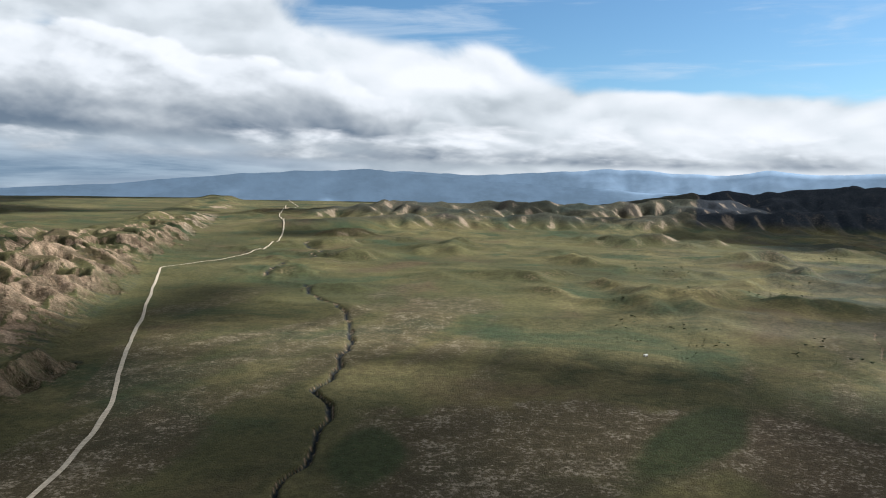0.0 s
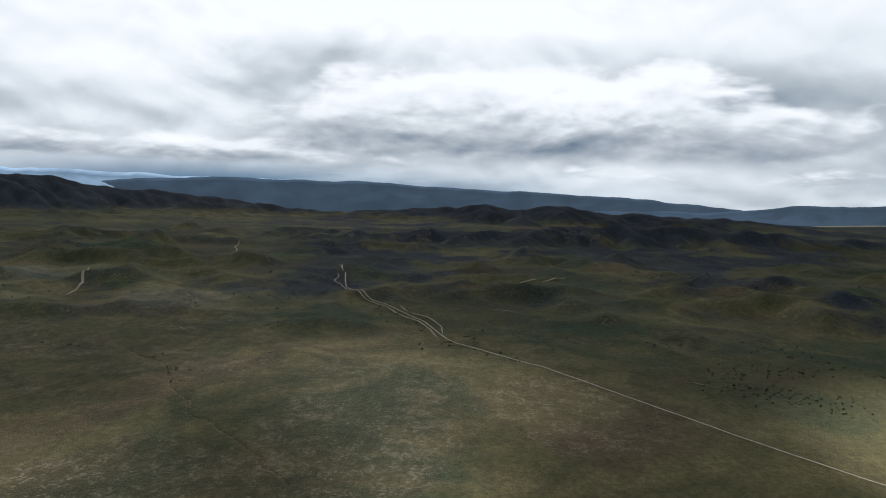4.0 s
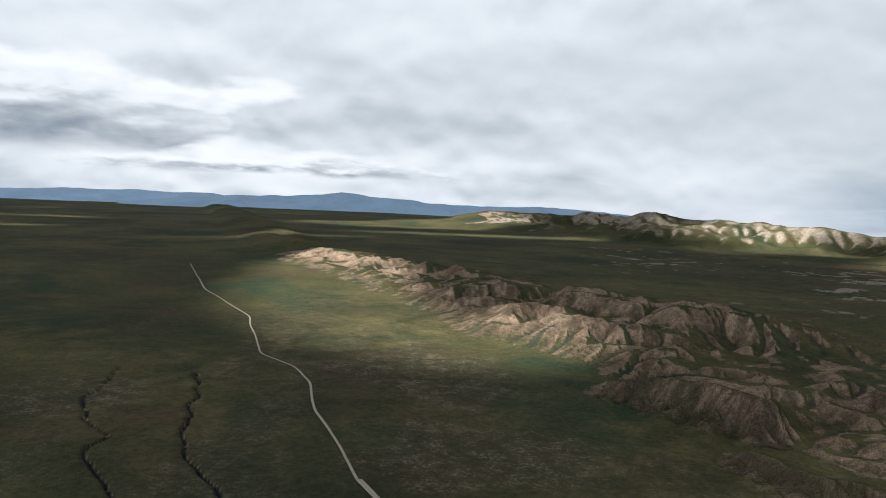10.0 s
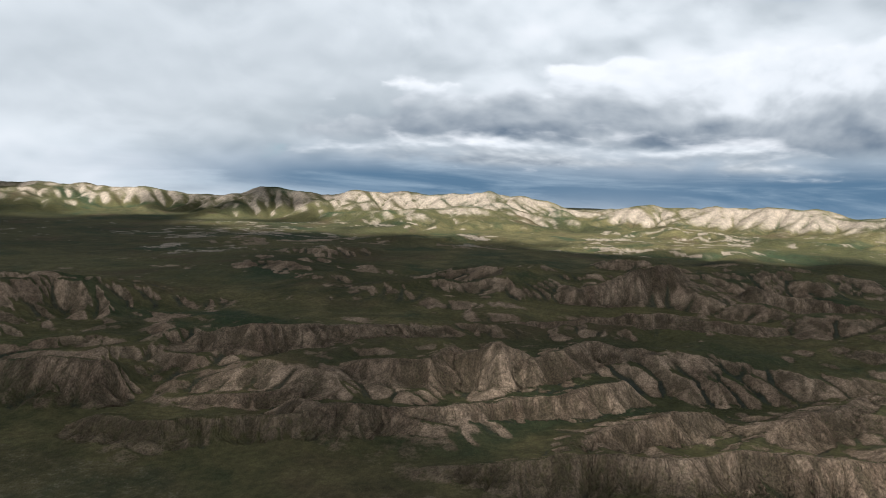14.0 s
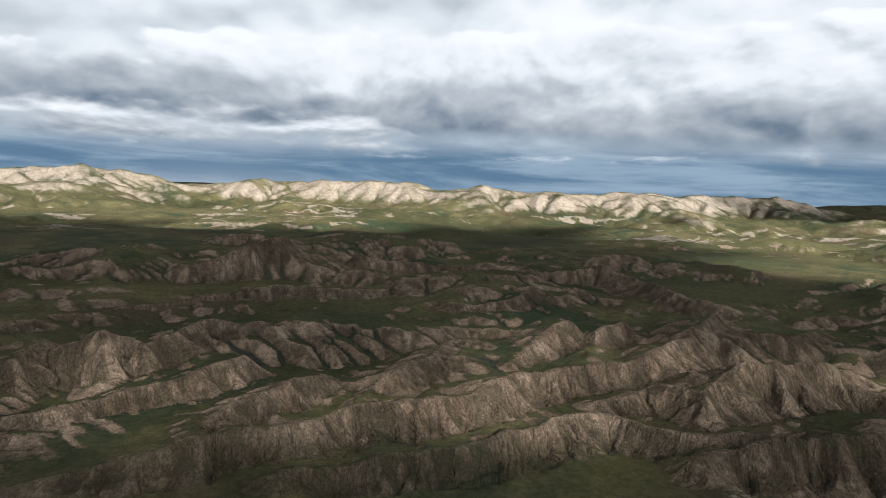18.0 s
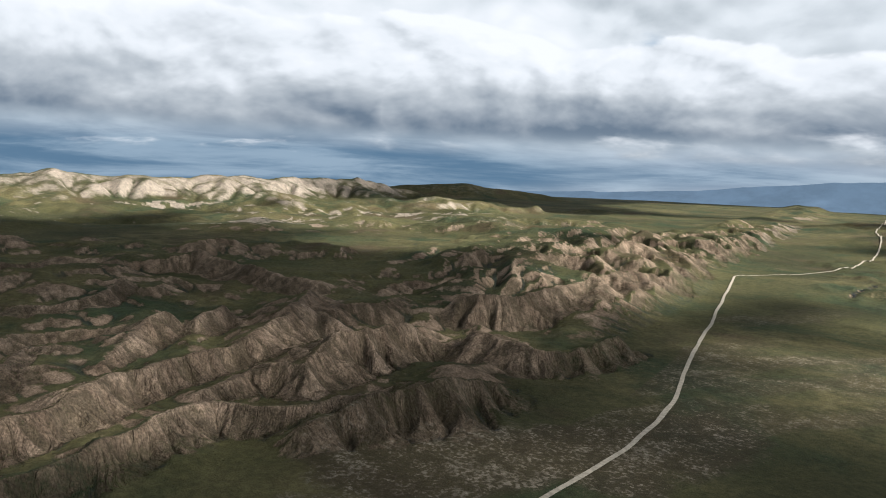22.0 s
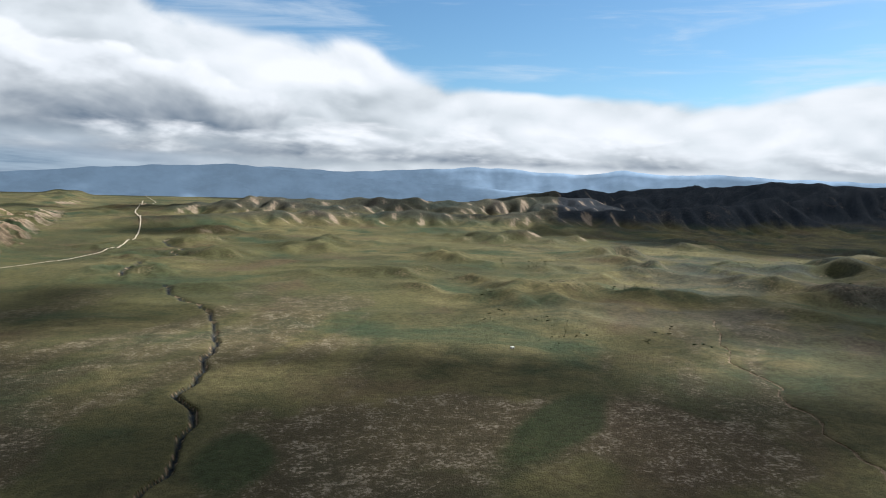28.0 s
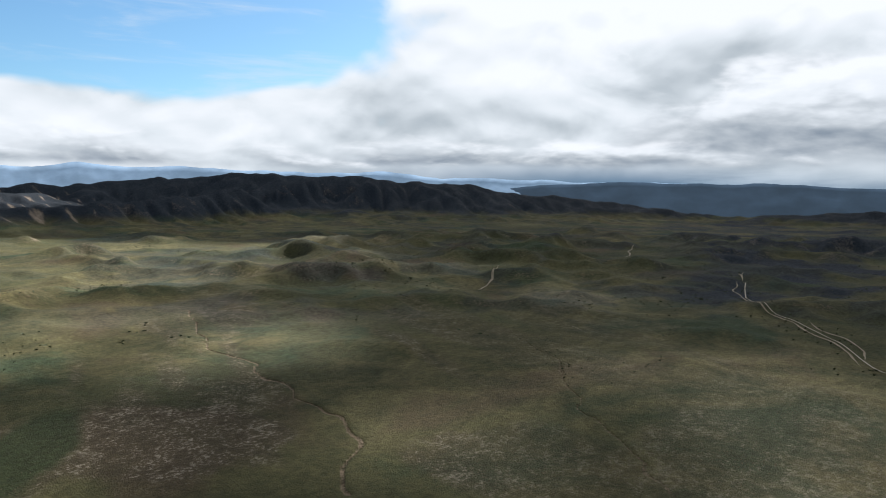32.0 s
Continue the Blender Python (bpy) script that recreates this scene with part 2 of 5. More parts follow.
def ground_paint(g, b):
    at = g.node("ShaderNodeAttribute")
    at.attribute_name = "cover"
    bare, dry, pale = g.xyz(at.outputs["Vector"])[:3]
    at2 = g.node("ShaderNodeAttribute")
    at2.attribute_name = "growth_shade"
    scrub, specks, bed = g.xyz(at2.outputs["Vector"])[:3]
    co = g.node("ShaderNodeNewGeometry").outputs["Position"]
    xy = g.vmath("MULTIPLY", co, (1, 1, 0.4))
    n1 = g.noise(xy, 0.004, 6, 0.6)
    n2 = g.noise(xy, 0.03, 6, 0.6, 0.5)
    n3 = g.noise(xy, 0.30, 5, 0.65)
    n4 = g.noise(xy, 1.1, 3, 0.6)
    n0 = g.noise(g.vmath("ADD", xy, (700, 300, 0)), 0.0065, 5, 0.6, 0.6)
    grass = g.mix(g.step(n1, 0.35, 0.65), (0.045, 0.049, 0.024), (0.096, 0.092, 0.042))
    grass = g.mix(g.math("MULTIPLY", dry, g.step(n2, 0.30, 0.75)), grass, (0.168, 0.143, 0.070))
    grass = g.mix(g.math("MULTIPLY", g.step(n0, 0.50, 0.68), 0.75), grass, (0.029, 0.053, 0.029))
    grass = g.mix(g.math("MULTIPLY", g.step(n0, 0.46, 0.32), 0.6), grass, (0.094, 0.067, 0.043))
    grass = g.mix(g.math("MULTIPLY", at2.outputs["Alpha"], 0.75), grass, (0.032, 0.048, 0.022))
    tuft = g.mix(g.step(n3, 0.35, 0.65), (0.78, 0.78, 0.78), (1.15, 1.15, 1.12))
    grass = g.mix(1.0, grass, tuft, "MULTIPLY")
    n6 = g.noise(xy, 0.11, 5, 0.65, 0.4)
    n5 = g.noise(xy, 0.45, 4, 0.65)
    dots = g.math("MULTIPLY", specks, g.step(g.math("MULTIPLY_ADD", n2, 0.45, n5), 0.70, 0.84))
    dots = g.math("MULTIPLY", dots, g.step(n6, 0.38, 0.62))
    grass = g.mix(g.math("MULTIPLY", specks, 0.65), grass, (0.072, 0.054, 0.036))
    col = g.mix(g.math("MULTIPLY", dots, 0.85), grass, (0.29, 0.25, 0.195))
    # the scrub's blue-black also holds painted cloud shade and haze on the eastern hills
    scrub_shade_col = g.mix(g.step(n3, 0.35, 0.65), (0.014, 0.020, 0.029), (0.031, 0.039, 0.052))
    col = g.mix(scrub, col, scrub_shade_col)
    soil = g.mix(g.step(n2, 0.3, 0.7), (0.200, 0.143, 0.102), (0.38, 0.285, 0.208))
    soil = g.mix(g.math("MULTIPLY", g.step(n3, 0.46, 0.62), 0.40), soil, (0.078, 0.062, 0.036))
    # gully beds darker: scrub that grows there, and their shade put into the colour
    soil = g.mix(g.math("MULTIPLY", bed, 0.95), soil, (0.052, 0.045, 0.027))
    at3 = g.node("ShaderNodeAttribute")
    at3.attribute_name = "flow"
    lane, down, face = g.xyz(at3.outputs["Vector"])[:3]
    # narrow rills down the bare faces, scrub and shade painted into them
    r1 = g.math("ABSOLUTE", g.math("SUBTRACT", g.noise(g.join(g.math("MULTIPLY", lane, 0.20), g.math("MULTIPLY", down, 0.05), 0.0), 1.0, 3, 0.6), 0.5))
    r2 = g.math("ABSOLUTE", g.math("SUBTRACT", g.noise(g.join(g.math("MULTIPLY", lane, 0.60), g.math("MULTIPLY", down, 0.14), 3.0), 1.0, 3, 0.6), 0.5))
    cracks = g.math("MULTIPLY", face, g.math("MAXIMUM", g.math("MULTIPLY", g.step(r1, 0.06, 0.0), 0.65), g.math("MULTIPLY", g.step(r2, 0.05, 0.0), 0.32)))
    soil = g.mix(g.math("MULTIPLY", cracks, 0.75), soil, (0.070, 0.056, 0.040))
    palec = g.mix(n2, (0.24, 0.198, 0.155), (0.40, 0.345, 0.285))
    soil = g.mix(pale, soil, palec)
    grain = g.math("ADD", g.math("MULTIPLY", n3, g.math("SUBTRACT", 1.0, g.math("MULTIPLY", pale, 0.85))), g.math("MULTIPLY", g.noise(xy, 0.05, 4, 0.6), g.math("MULTIPLY", pale, 0.85)))
    bf = g.step(g.math("ADD", bare, g.math("MULTIPLY", g.math("SUBTRACT", grain, 0.5), 1.1)), g.math("MULTIPLY_ADD", pale, -0.22, 0.28), g.math("MULTIPLY_ADD", pale, 0.26, 0.76))
    col = g.mix(bf, col, soil)
    col = g.mix(g.math("MULTIPLY_ADD", bf, 0.38, 0.14), col, g.mix(g.step(n4, 0.35, 0.65), (0.22, 0.22, 0.22), (0.78, 0.78, 0.78)), "OVERLAY")
    col = g.mix(g.math("MULTIPLY_ADD", bf, 0.2, 0.28), col, g.mix(g.step(n6, 0.33, 0.67), (0.28, 0.28, 0.28), (0.72, 0.72, 0.72)), "OVERLAY")
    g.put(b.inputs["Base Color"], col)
    h = g.math("ADD", g.math("MULTIPLY", n3, g.math("MULTIPLY_ADD", bf, 0.8, 0.28)), g.math("MULTIPLY", n4, 0.35))
    h = g.math("SUBTRACT", h, g.math("MULTIPLY", cracks, 0.45))
    bump(g, b, h, 2.2, 1.0)


M_ground = material("grassland and bare soil", ground_paint, 0.95, 0.10)
M_road = material("pale graded gravel", plain_paint((0.46, 0.41, 0.33), 0.2, 0.5))
M_track = material("two-wheel dirt track", plain_paint((0.30, 0.25, 0.18), 0.25, 0.4))


def haze_paint(color, glow):
    """Far ranges; the haze of many kilometres is put in as blue and glow."""
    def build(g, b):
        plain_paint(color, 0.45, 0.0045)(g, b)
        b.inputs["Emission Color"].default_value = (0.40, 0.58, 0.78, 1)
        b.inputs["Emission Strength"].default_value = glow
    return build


# base blue and faint emission imitate haze and rain in the air
M_far = material("far mountains with painted haze", haze_paint((0.08, 0.115, 0.165), 0.185), 0.95, 0.0)
M_rain = material("mountains with painted rain haze", haze_paint((0.012, 0.020, 0.034), 0.055), 0.95, 0.0)
M_farther = material("pale far mountains with painted haze", haze_paint((0.10, 0.14, 0.20), 0.20), 0.95, 0.0)

# ---- land ----
def hash2(ix, iy, seed):
    h = (ix.astype(np.int64) * 374761393 + iy.astype(np.int64) * 668265263 + seed * 974711) & 0x7FFFFFFF
    h = ((h ^ (h >> 13)) * 1274126177) & 0x7FFFFFFF
    return ((h ^ (h >> 16)) & 0xFFFF).astype(np.float32) / 65535.0


def vnoise(x, y, seed):
    """Smooth value noise from 0 to 1."""
    ix, iy = np.floor(x), np.floor(y)
    fx, fy = (x - ix).astype(np.float32), (y - iy).astype(np.float32)
    ux, uy = fx * fx * fx * (fx * (fx * 6 - 15) + 10), fy * fy * fy * (fy * (fy * 6 - 15) + 10)
    a, b = hash2(ix, iy, seed), hash2(ix + 1, iy, seed)
    c, d = hash2(ix, iy + 1, seed), hash2(ix + 1, iy + 1, seed)
    return a + (b - a) * ux + (c - a) * uy + (a - b - c + d) * ux * uy


def fbm(x, y, size, seed, octaves=4, rough=0.5):
    total, amp, norm = 0.0, 1.0, 0.0
    for k in range(octaves):
        total = total + amp * vnoise(x / size * 2 ** k + 17.3 * k, y / size * 2 ** k - 9.1 * k, seed + k)
        norm += amp
        amp *= rough
    return total / norm - 0.5


def sstep(v, lo, hi):
    t = np.clip((v - lo) / (hi - lo), 0, 1)
    return t * t * (3 - 2 * t)


def along(x, y, pts):
    """Distance to a polyline, and the interpolated third and later values of its points."""
    best = np.full(x.shape, 1e9, np.float32)
    extra = [np.zeros(x.shape, np.float32) for _ in pts[0][2:]]
    for p, q in zip(pts, pts[1:]):
        dx, dy = q[0] - p[0], q[1] - p[1]
        t = np.clip(((x - p[0]) * dx + (y - p[1]) * dy) / (dx * dx + dy * dy + 1e-9), 0, 1)
        d = np.hypot(x - p[0] - t * dx, y - p[1] - t * dy).astype(np.float32)
        near = d < best
        best = np.where(near, d, best)
        for k in range(len(extra)):
            extra[k] = np.where(near, p[2 + k] + t * (q[2 + k] - p[2 + k]), extra[k])
    return (best, *extra)


def along_sided(x, y, pts):
    """Distance to a polyline, and how far a place lies to its south-east."""
    best, side = np.full(x.shape, 1e9, np.float32), np.zeros(x.shape, np.float32)
    for p, q in zip(pts, pts[1:]):
        dx, dy = q[0] - p[0], q[1] - p[1]
        t = np.clip(((x - p[0]) * dx + (y - p[1]) * dy) / (dx * dx + dy * dy + 1e-9), 0, 1)
        ox, oy = x - p[0] - t * dx, y - p[1] - t * dy
        d = np.hypot(ox, oy).astype(np.float32)
        near = d < best
        best = np.where(near, d, best)
        side = np.where(near, 0.9 * ox - 0.45 * oy, side)
    return best, side


def polar(az, el, dist):
    """Place of a crest seen from the drone: degrees clockwise, degrees up, metres away."""
    a = radians(az)
    return (dist * math.sin(a), dist * math.cos(a), EYE + dist * math.tan(radians(el)))


# the foot of the fault scarp: x against y
SCARP_Y = [-5000, -2414, -1422, -1040, -810, -705, -556, -489, -437, -392, -300, -224, -127, 0, 91, 150, 244, 324, 446, 558, 694, 956, 1578, 2927, 5000]
SCARP_X = [-160, -140, -128, -205, -231, -238, -240, -268, -278, -262, -254, -254, -270, -262, -250, -240, -214, -212, -240, -274, -310, -395, -524, -842, -1400]
# ridges of the block west of the fault, from south to north: crest x, y, height over the plain, and height over the foot of the bare eastern face
RIDGES = []


def ridge(*crest):
    RIDGES.append(crest)


ridge((-269, -89, 4.2, 3.2), (-276, -56, 9.4, 8.4), (-290, -21, 15.0, 13.9), (-299, 12, 13.7, 11.9), (-312, 34, 16.7, 14.3), (-321, 58, 15.6, 12.5), (-330, 96, 15.0, 11.1), (-346, 124, 18.2, 13.4), (-356, 159, 18.1, 12.4), (-362, 197, 18.6, 12.0), (-380, 233, 21.6, 13.8), (-412, 270, 26.3, 16.9), (-452, 318, 28.4, 17.1))
ridge((-317, 160, 10.8, 6.7), (-331, 205, 12.5, 7.1), (-351, 252, 16.6, 9.8))
ridge((-327, 200, 15.7, 10.8), (-311, 214, 17.9, 13.8), (-330, 254, 26.1, 21.2), (-330, 281, 25.4, 20.1), (-338, 319, 22.3, 16.3))
ridge((-259, 0, 6.5, 5.5), (-263, 16, 8.7, 7.7), (-268, 34, 11.5, 10.5), (-270, 71, 13.2, 12.2), (-279, 97, 15.1, 13.9), (-290, 121, 15.9, 14.2), (-295, 149, 13.1, 10.6), (-273, 184, 12.6, 10.6), (-268, 204, 12.2, 10.1))
ridge((-248, 171, 10.6, 9.6), (-249, 194, 16.0, 15.0), (-245, 214, 18.1, 17.1), (-239, 233, 20.0, 19.0), (-237, 255, 20.4, 19.4), (-234, 285, 14.3, 13.3))
ridge((-305, 345, 19.5, 15.3), (-260, 344, 16.1, 13.9), (-249, 377, 15.1, 13.9), (-251, 435, 15.5, 14.5))
ridge((-382, 410, 25.7, 18.4), (-354, 449, 25.9, 20.3), (-358, 535, 26.7, 22.2), (-383, 660, 26.8, 23.0), (-354, 721, 24.9, 23.0))
ridge((-307, -172, 13.0, 10.7), (-306, -153, 13.8, 11.9), (-309, -138, 14.7, 12.8), (-315, -122, 11.7, 9.2), (-312, -102, 7.1, 4.5))
ridge((-325, -120, 10.1, 7.1), (-336, -97, 11.0, 7.4), (-358, -70, 10.1, 5.1), (-375, -45, 13.2, 7.5), (-409, -18, 15.8, 8.3))
ridge((-406, -111, 21.3, 14.8), (-414, -97, 28.1, 21.6), (-430, -82, 21.5, 13.7))
ridge((-413, -76, 17.1, 9.8), (-432, -64, 22.6, 14.6), (-465, -44, 24.1, 14.4), (-473, -10, 18.6, 8.0))
ridge((-418, -226, 22.5, 14.6), (-434, -210, 22.2, 13.5), (-455, -189, 20.6, 10.9), (-471, -169, 17.9, 7.2), (-485, -140, 15.8, 4.5))
ridge((-370, -173, 16.8, 11.5), (-379, -152, 19.3, 13.9), (-389, -131, 20.2, 14.4), (-420, -123, 20.4, 13.0))
ridge((-537, -109, 17.2, 3.3), (-553, -69, 19.9, 5.2), (-574, -27, 25.7, 10.2), (-584, 15, 27.6, 11.6), (-583, 57, 24.7, 8.7), (-595, 88, 21.5, 5.5))
ridge((-662, -76, 30.2, 14.2), (-689, -33, 31.8, 15.8), (-724, 14, 28.9, 12.9))
ridge((-711, 86, 32.8, 16.8), (-719, 140, 30.6, 14.6), (-741, 207, 23.6, 7.6))
ridge((-370, 66, 16.3, 10.5), (-390, 87, 16.1, 9.1), (-430, 112, 16.9, 7.5), (-426, 133, 14.5, 5.0))
ridge((-526, 138, 22.7, 8.4), (-521, 174, 24.5, 10.2), (-559, 215, 23.1, 7.1))
ridge((-394, 139, 12.5, 4.4), (-416, 162, 17.7, 8.7), (-446, 198, 28.0, 17.8))
ridge((-433, 212, 21.8, 11.4), (-455, 242, 23.3, 11.4))
ridge((-315, -31, 8.0, 5.1), (-336, -17, 12.0, 8.3), (-359, 5, 14.0, 9.0), (-378, 25, 13.6, 7.5))
ridge((-667, 293, 26.3, 10.3), (-668, 331, 31.8, 15.8), (-595, 338, 29.9, 13.9), (-538, 340, 27.9, 12.0), (-500, 354, 26.6, 12.8))
ridge((-264, -376, 10.3, 9.3), (-288, -345, 19.3, 18.1), (-300, -310, 22.3, 20.3), (-306, -284, 21.7, 18.8))
ridge((-387, -283, 20.9, 14.3), (-400, -254, 26.6, 19.6), (-425, -233, 25.5, 17.3), (-450, -206, 21.4, 11.8), (-468, -179, 21.4, 11.1))
ridge((-254, -254, 9.5, 8.5), (-258, -213, 10.8, 9.8), (-283, -188, 10.5, 9.2), (-297, -161, 10.9, 9.1), (-307, -144, 11.6, 9.6), (-319, -120, 11.7, 9.0))
ridge((-305, -237, 6.7, 3.7), (-315, -206, 9.0, 5.7), (-335, -171, 8.3, 4.3))
for k in range(17):  # spurs of the scarp farther north
    y0 = 770 + 88 * k + 18 * math.sin(k * 2.7)
    x0 = float(np.interp(y0, SCARP_Y, SCARP_X))
    h0 = 19 + 5 * math.sin(k * 1.9)
    ridge((x0 - 8, y0 - 40, 7, 5), (x0 - 34, y0 - 5, 0.75 * h0, 0.7 * h0), (x0 - 62, y0 + 34, h0 + 4, h0), (x0 - 100, y0 + 70, h0 + 6, 0.7 * h0))
CANYONS = []
for k in range(13):  # side canyons that open on the plain north of the big ones
    y0 = 500 + 78 * k + 20 * math.sin(k * 2.3)
    x0 = float(np.interp(y0, SCARP_Y, SCARP_X)) + 12
    n_ = 90 + 40 * math.sin(k * 1.7) + (60 if k < 7 else 0)
    CANYONS.append([(x0, y0), (x0 - 0.45 * n_, y0 + 0.30 * n_), (x0 - 0.80 * n_, y0 + 0.75 * n_), (x0 - 1.25 * n_, y0 + 0.95 * n_)])
for k in range(12):  # and south of them
    y0 = -400 - 76 * k + 22 * math.sin(k * 1.9)
    x0 = float(np.interp(y0, SCARP_Y, SCARP_X)) + 12
    n_ = 95 + 35 * math.sin(k * 2.1)
    CANYONS.append([(x0, y0), (x0 - 0.55 * n_, y0 - 0.10 * n_), (x0 - 0.95 * n_, y0 + 0.25 * n_), (x0 - 1.35 * n_, y0 + 0.20 * n_)])
RANGES = {
    "west": [(205, -0.9, 2900), (212, -0.75, 2800), (219, -0.55, 2700), (225, -0.8, 2600), (231, -0.9, 2500), (235, -1.3, 2450), (238, -1.05, 2400),
             (249, -0.5, 2350), (256, -0.45, 2300), (264, -1.2, 2300), (268, -0.95, 2250), (272, -1.1, 2200), (277, -1.0, 2150), (283, -0.85, 2100),
             (287, -0.5, 2050), (292, -0.7, 2050), (296, -0.5, 2100), (301, -0.55, 2200), (304, -0.7, 2300), (308, -0.6, 2400), (312, -1.1, 2600)],
    "dark": [(310, -1.2, 3300), (317, -0.55, 3300), (323, -1.3, 3500)],
    "east": [(15, -0.9, 2900), (22, -0.15, 2900), (29, 0.45, 2900), (38.5, 1.0, 2800), (46, 0.55, 2800), (53, 0.18, 2800), (61, -0.65, 2800), (67, -1.2, 2800), (74, -2.15, 2700)],
    "south east": [(74, -2.15, 2700), (81, -1.6, 2600), (87, -1.2, 2500), (90, -1.45, 2500), (93, -1.0, 2500), (97, -1.4, 2500), (103, -1.5, 2600), (112, -2.0, 2700)],
    "mesa": [(348, -2.0, 2400), (355, -1.5, 2300), (2, -1.2, 2300), (9, -1.1, 2300), (15, -1.1, 2400), (21, -0.6, 2500)],
    "mesa front": [(347, -3.1, 1750), (355, -2.7, 1800), (2, -2.4, 1850), (9, -2.1, 1900), (15, -2.0, 1950), (22, -1.7, 2000), (30, -1.0, 2150), (36, -0.3, 2400)],
    "near dark": [(72, -4.2, 1400), (80, -3.4, 1500), (90, -3.0, 1500), (97, -2.2, 1600), (103, -2.0, 1700), (112, -2.6, 1800), (125, -3.0, 1900)],
}
WIDTHS = {"west": 620, "dark": 500, "east": 800, "south east": 600, "mesa": 560, "mesa front": 330, "near dark": 330}


def ridge_land(x, y):
    """Height of the ridges, how far a place belongs to a bare eastern face, its gullies, and places along and down the face."""
    z, face = np.full(x.shape, -99.0, np.float32), np.zeros(x.shape, np.float32)
    crease, flow, fall = np.zeros(x.shape, np.float32), np.zeros(x.shape, np.float32), np.zeros(x.shape, np.float32)
    xw = x + fbm(x, y, 38, 171, 3) * 16 + fbm(x, y, 11, 173, 2) * 3
    yw = y + fbm(x, y, 38, 175, 3) * 16 + fbm(x, y, 11, 177, 2) * 3
    for k, crest in enumerate(RIDGES):
        px, py = [c[0] for c in crest], [c[1] for c in crest]
        box_ = (xw > min(px) - 75) & (xw < max(px) + 60) & (yw > min(py) - 60) & (yw < max(py) + 60)
        a, b = xw[box_], yw[box_]
        best, side, run = np.full(a.shape, 1e9, np.float32), np.zeros(a.shape, np.float32), np.zeros(a.shape, np.float32)
        top, tall, start, past = np.zeros(a.shape, np.float32), np.ones(a.shape, np.float32), 0.0, np.zeros(a.shape, np.float32)
        for p, q in zip(crest, crest[1:]):
            dx, dy = q[0] - p[0], q[1] - p[1]
            long = math.hypot(dx, dy)
            raw = ((a - p[0]) * dx + (b - p[1]) * dy) / long ** 2
            t = np.clip(raw, 0, 1)
            ox, oy = a - p[0] - t * dx, b - p[1] - t * dy
            d = np.hypot(ox, oy)
            near = d < best
            best = np.where(near, d, best)
            side = np.where(near, (ox * dy - oy * dx) / long, side)
            past = np.where(near, np.abs(raw - t) * long, past)
            run = np.where(near, start + t * long, run)
            top, tall = np.where(near, p[2] + t * (q[2] - p[2]), top), np.where(near, p[3] + t * (q[3] - p[3]), tall)
            start += long
        wide = tall * 1.5
        east = side > 0
        part_ = np.where(east, best / wide, best / (wide * 1.9))
        drop = np.where(east, np.clip(part_, 0, 2) ** 1.35, np.clip(part_, 0, 2) ** 1.15)
        foot = 1 - sstep(top - tall, 1.5, 3.5)  # the outermost ridges run out softly on the plain
        drop = drop * (1 - foot) + (1 - (1 - np.clip(part_ / 1.6, 0, 1)) ** 2.0) * foot
        # gullies run straight down the faces, a wide and a narrow set
        lane = run + 0.25 * side + fbm(a, b, 16, 181 + k, 2) * 9
        far_off = np.abs(fbm(lane, lane * 0 + 9.0 * k, 20, 191, 2))
        near_off = np.abs(fbm(lane, side * 0.05 + 5.0 * k, 7.5, 193, 2))
        wide_cut, thin_cut = np.clip(1 - far_off / 0.13, 0, 1), np.clip(1 - near_off / 0.15, 0, 1)
        deep = sstep(part_, -0.1, 0.45) * (1 - 0.6 * sstep(part_, 0.7, 1.15))
        h = top - tall * (drop + deep * (0.36 * wide_cut ** 1.3 + 0.22 * thin_cut) + 0.9 * sstep(past, 0, 26))
        h = np.where(part_ < 1.6, h, -99.0)
        crease[box_] = np.where(h > z[box_], sstep(part_, 0.02, 0.35) * np.maximum(np.clip(1 - far_off / 0.13, 0, 1) ** 1.5, 0.75 * np.clip(1 - near_off / 0.2, 0, 1) ** 1.5), crease[box_])
        flow[box_] = np.where(h > z[box_], lane + 400.0 * k, flow[box_])
        fall[box_] = np.where(h > z[box_], side, fall[box_])
        z[box_] = np.maximum(z[box_], h)
        face[box_] = np.maximum(face[box_], np.where(east, 1 - sstep(part_, 0.92, 1.22), 1 - sstep(best, 1.0, 5.0)) * (1 - sstep(past, 10, 26)))
    return z, face, crease, flow, fall


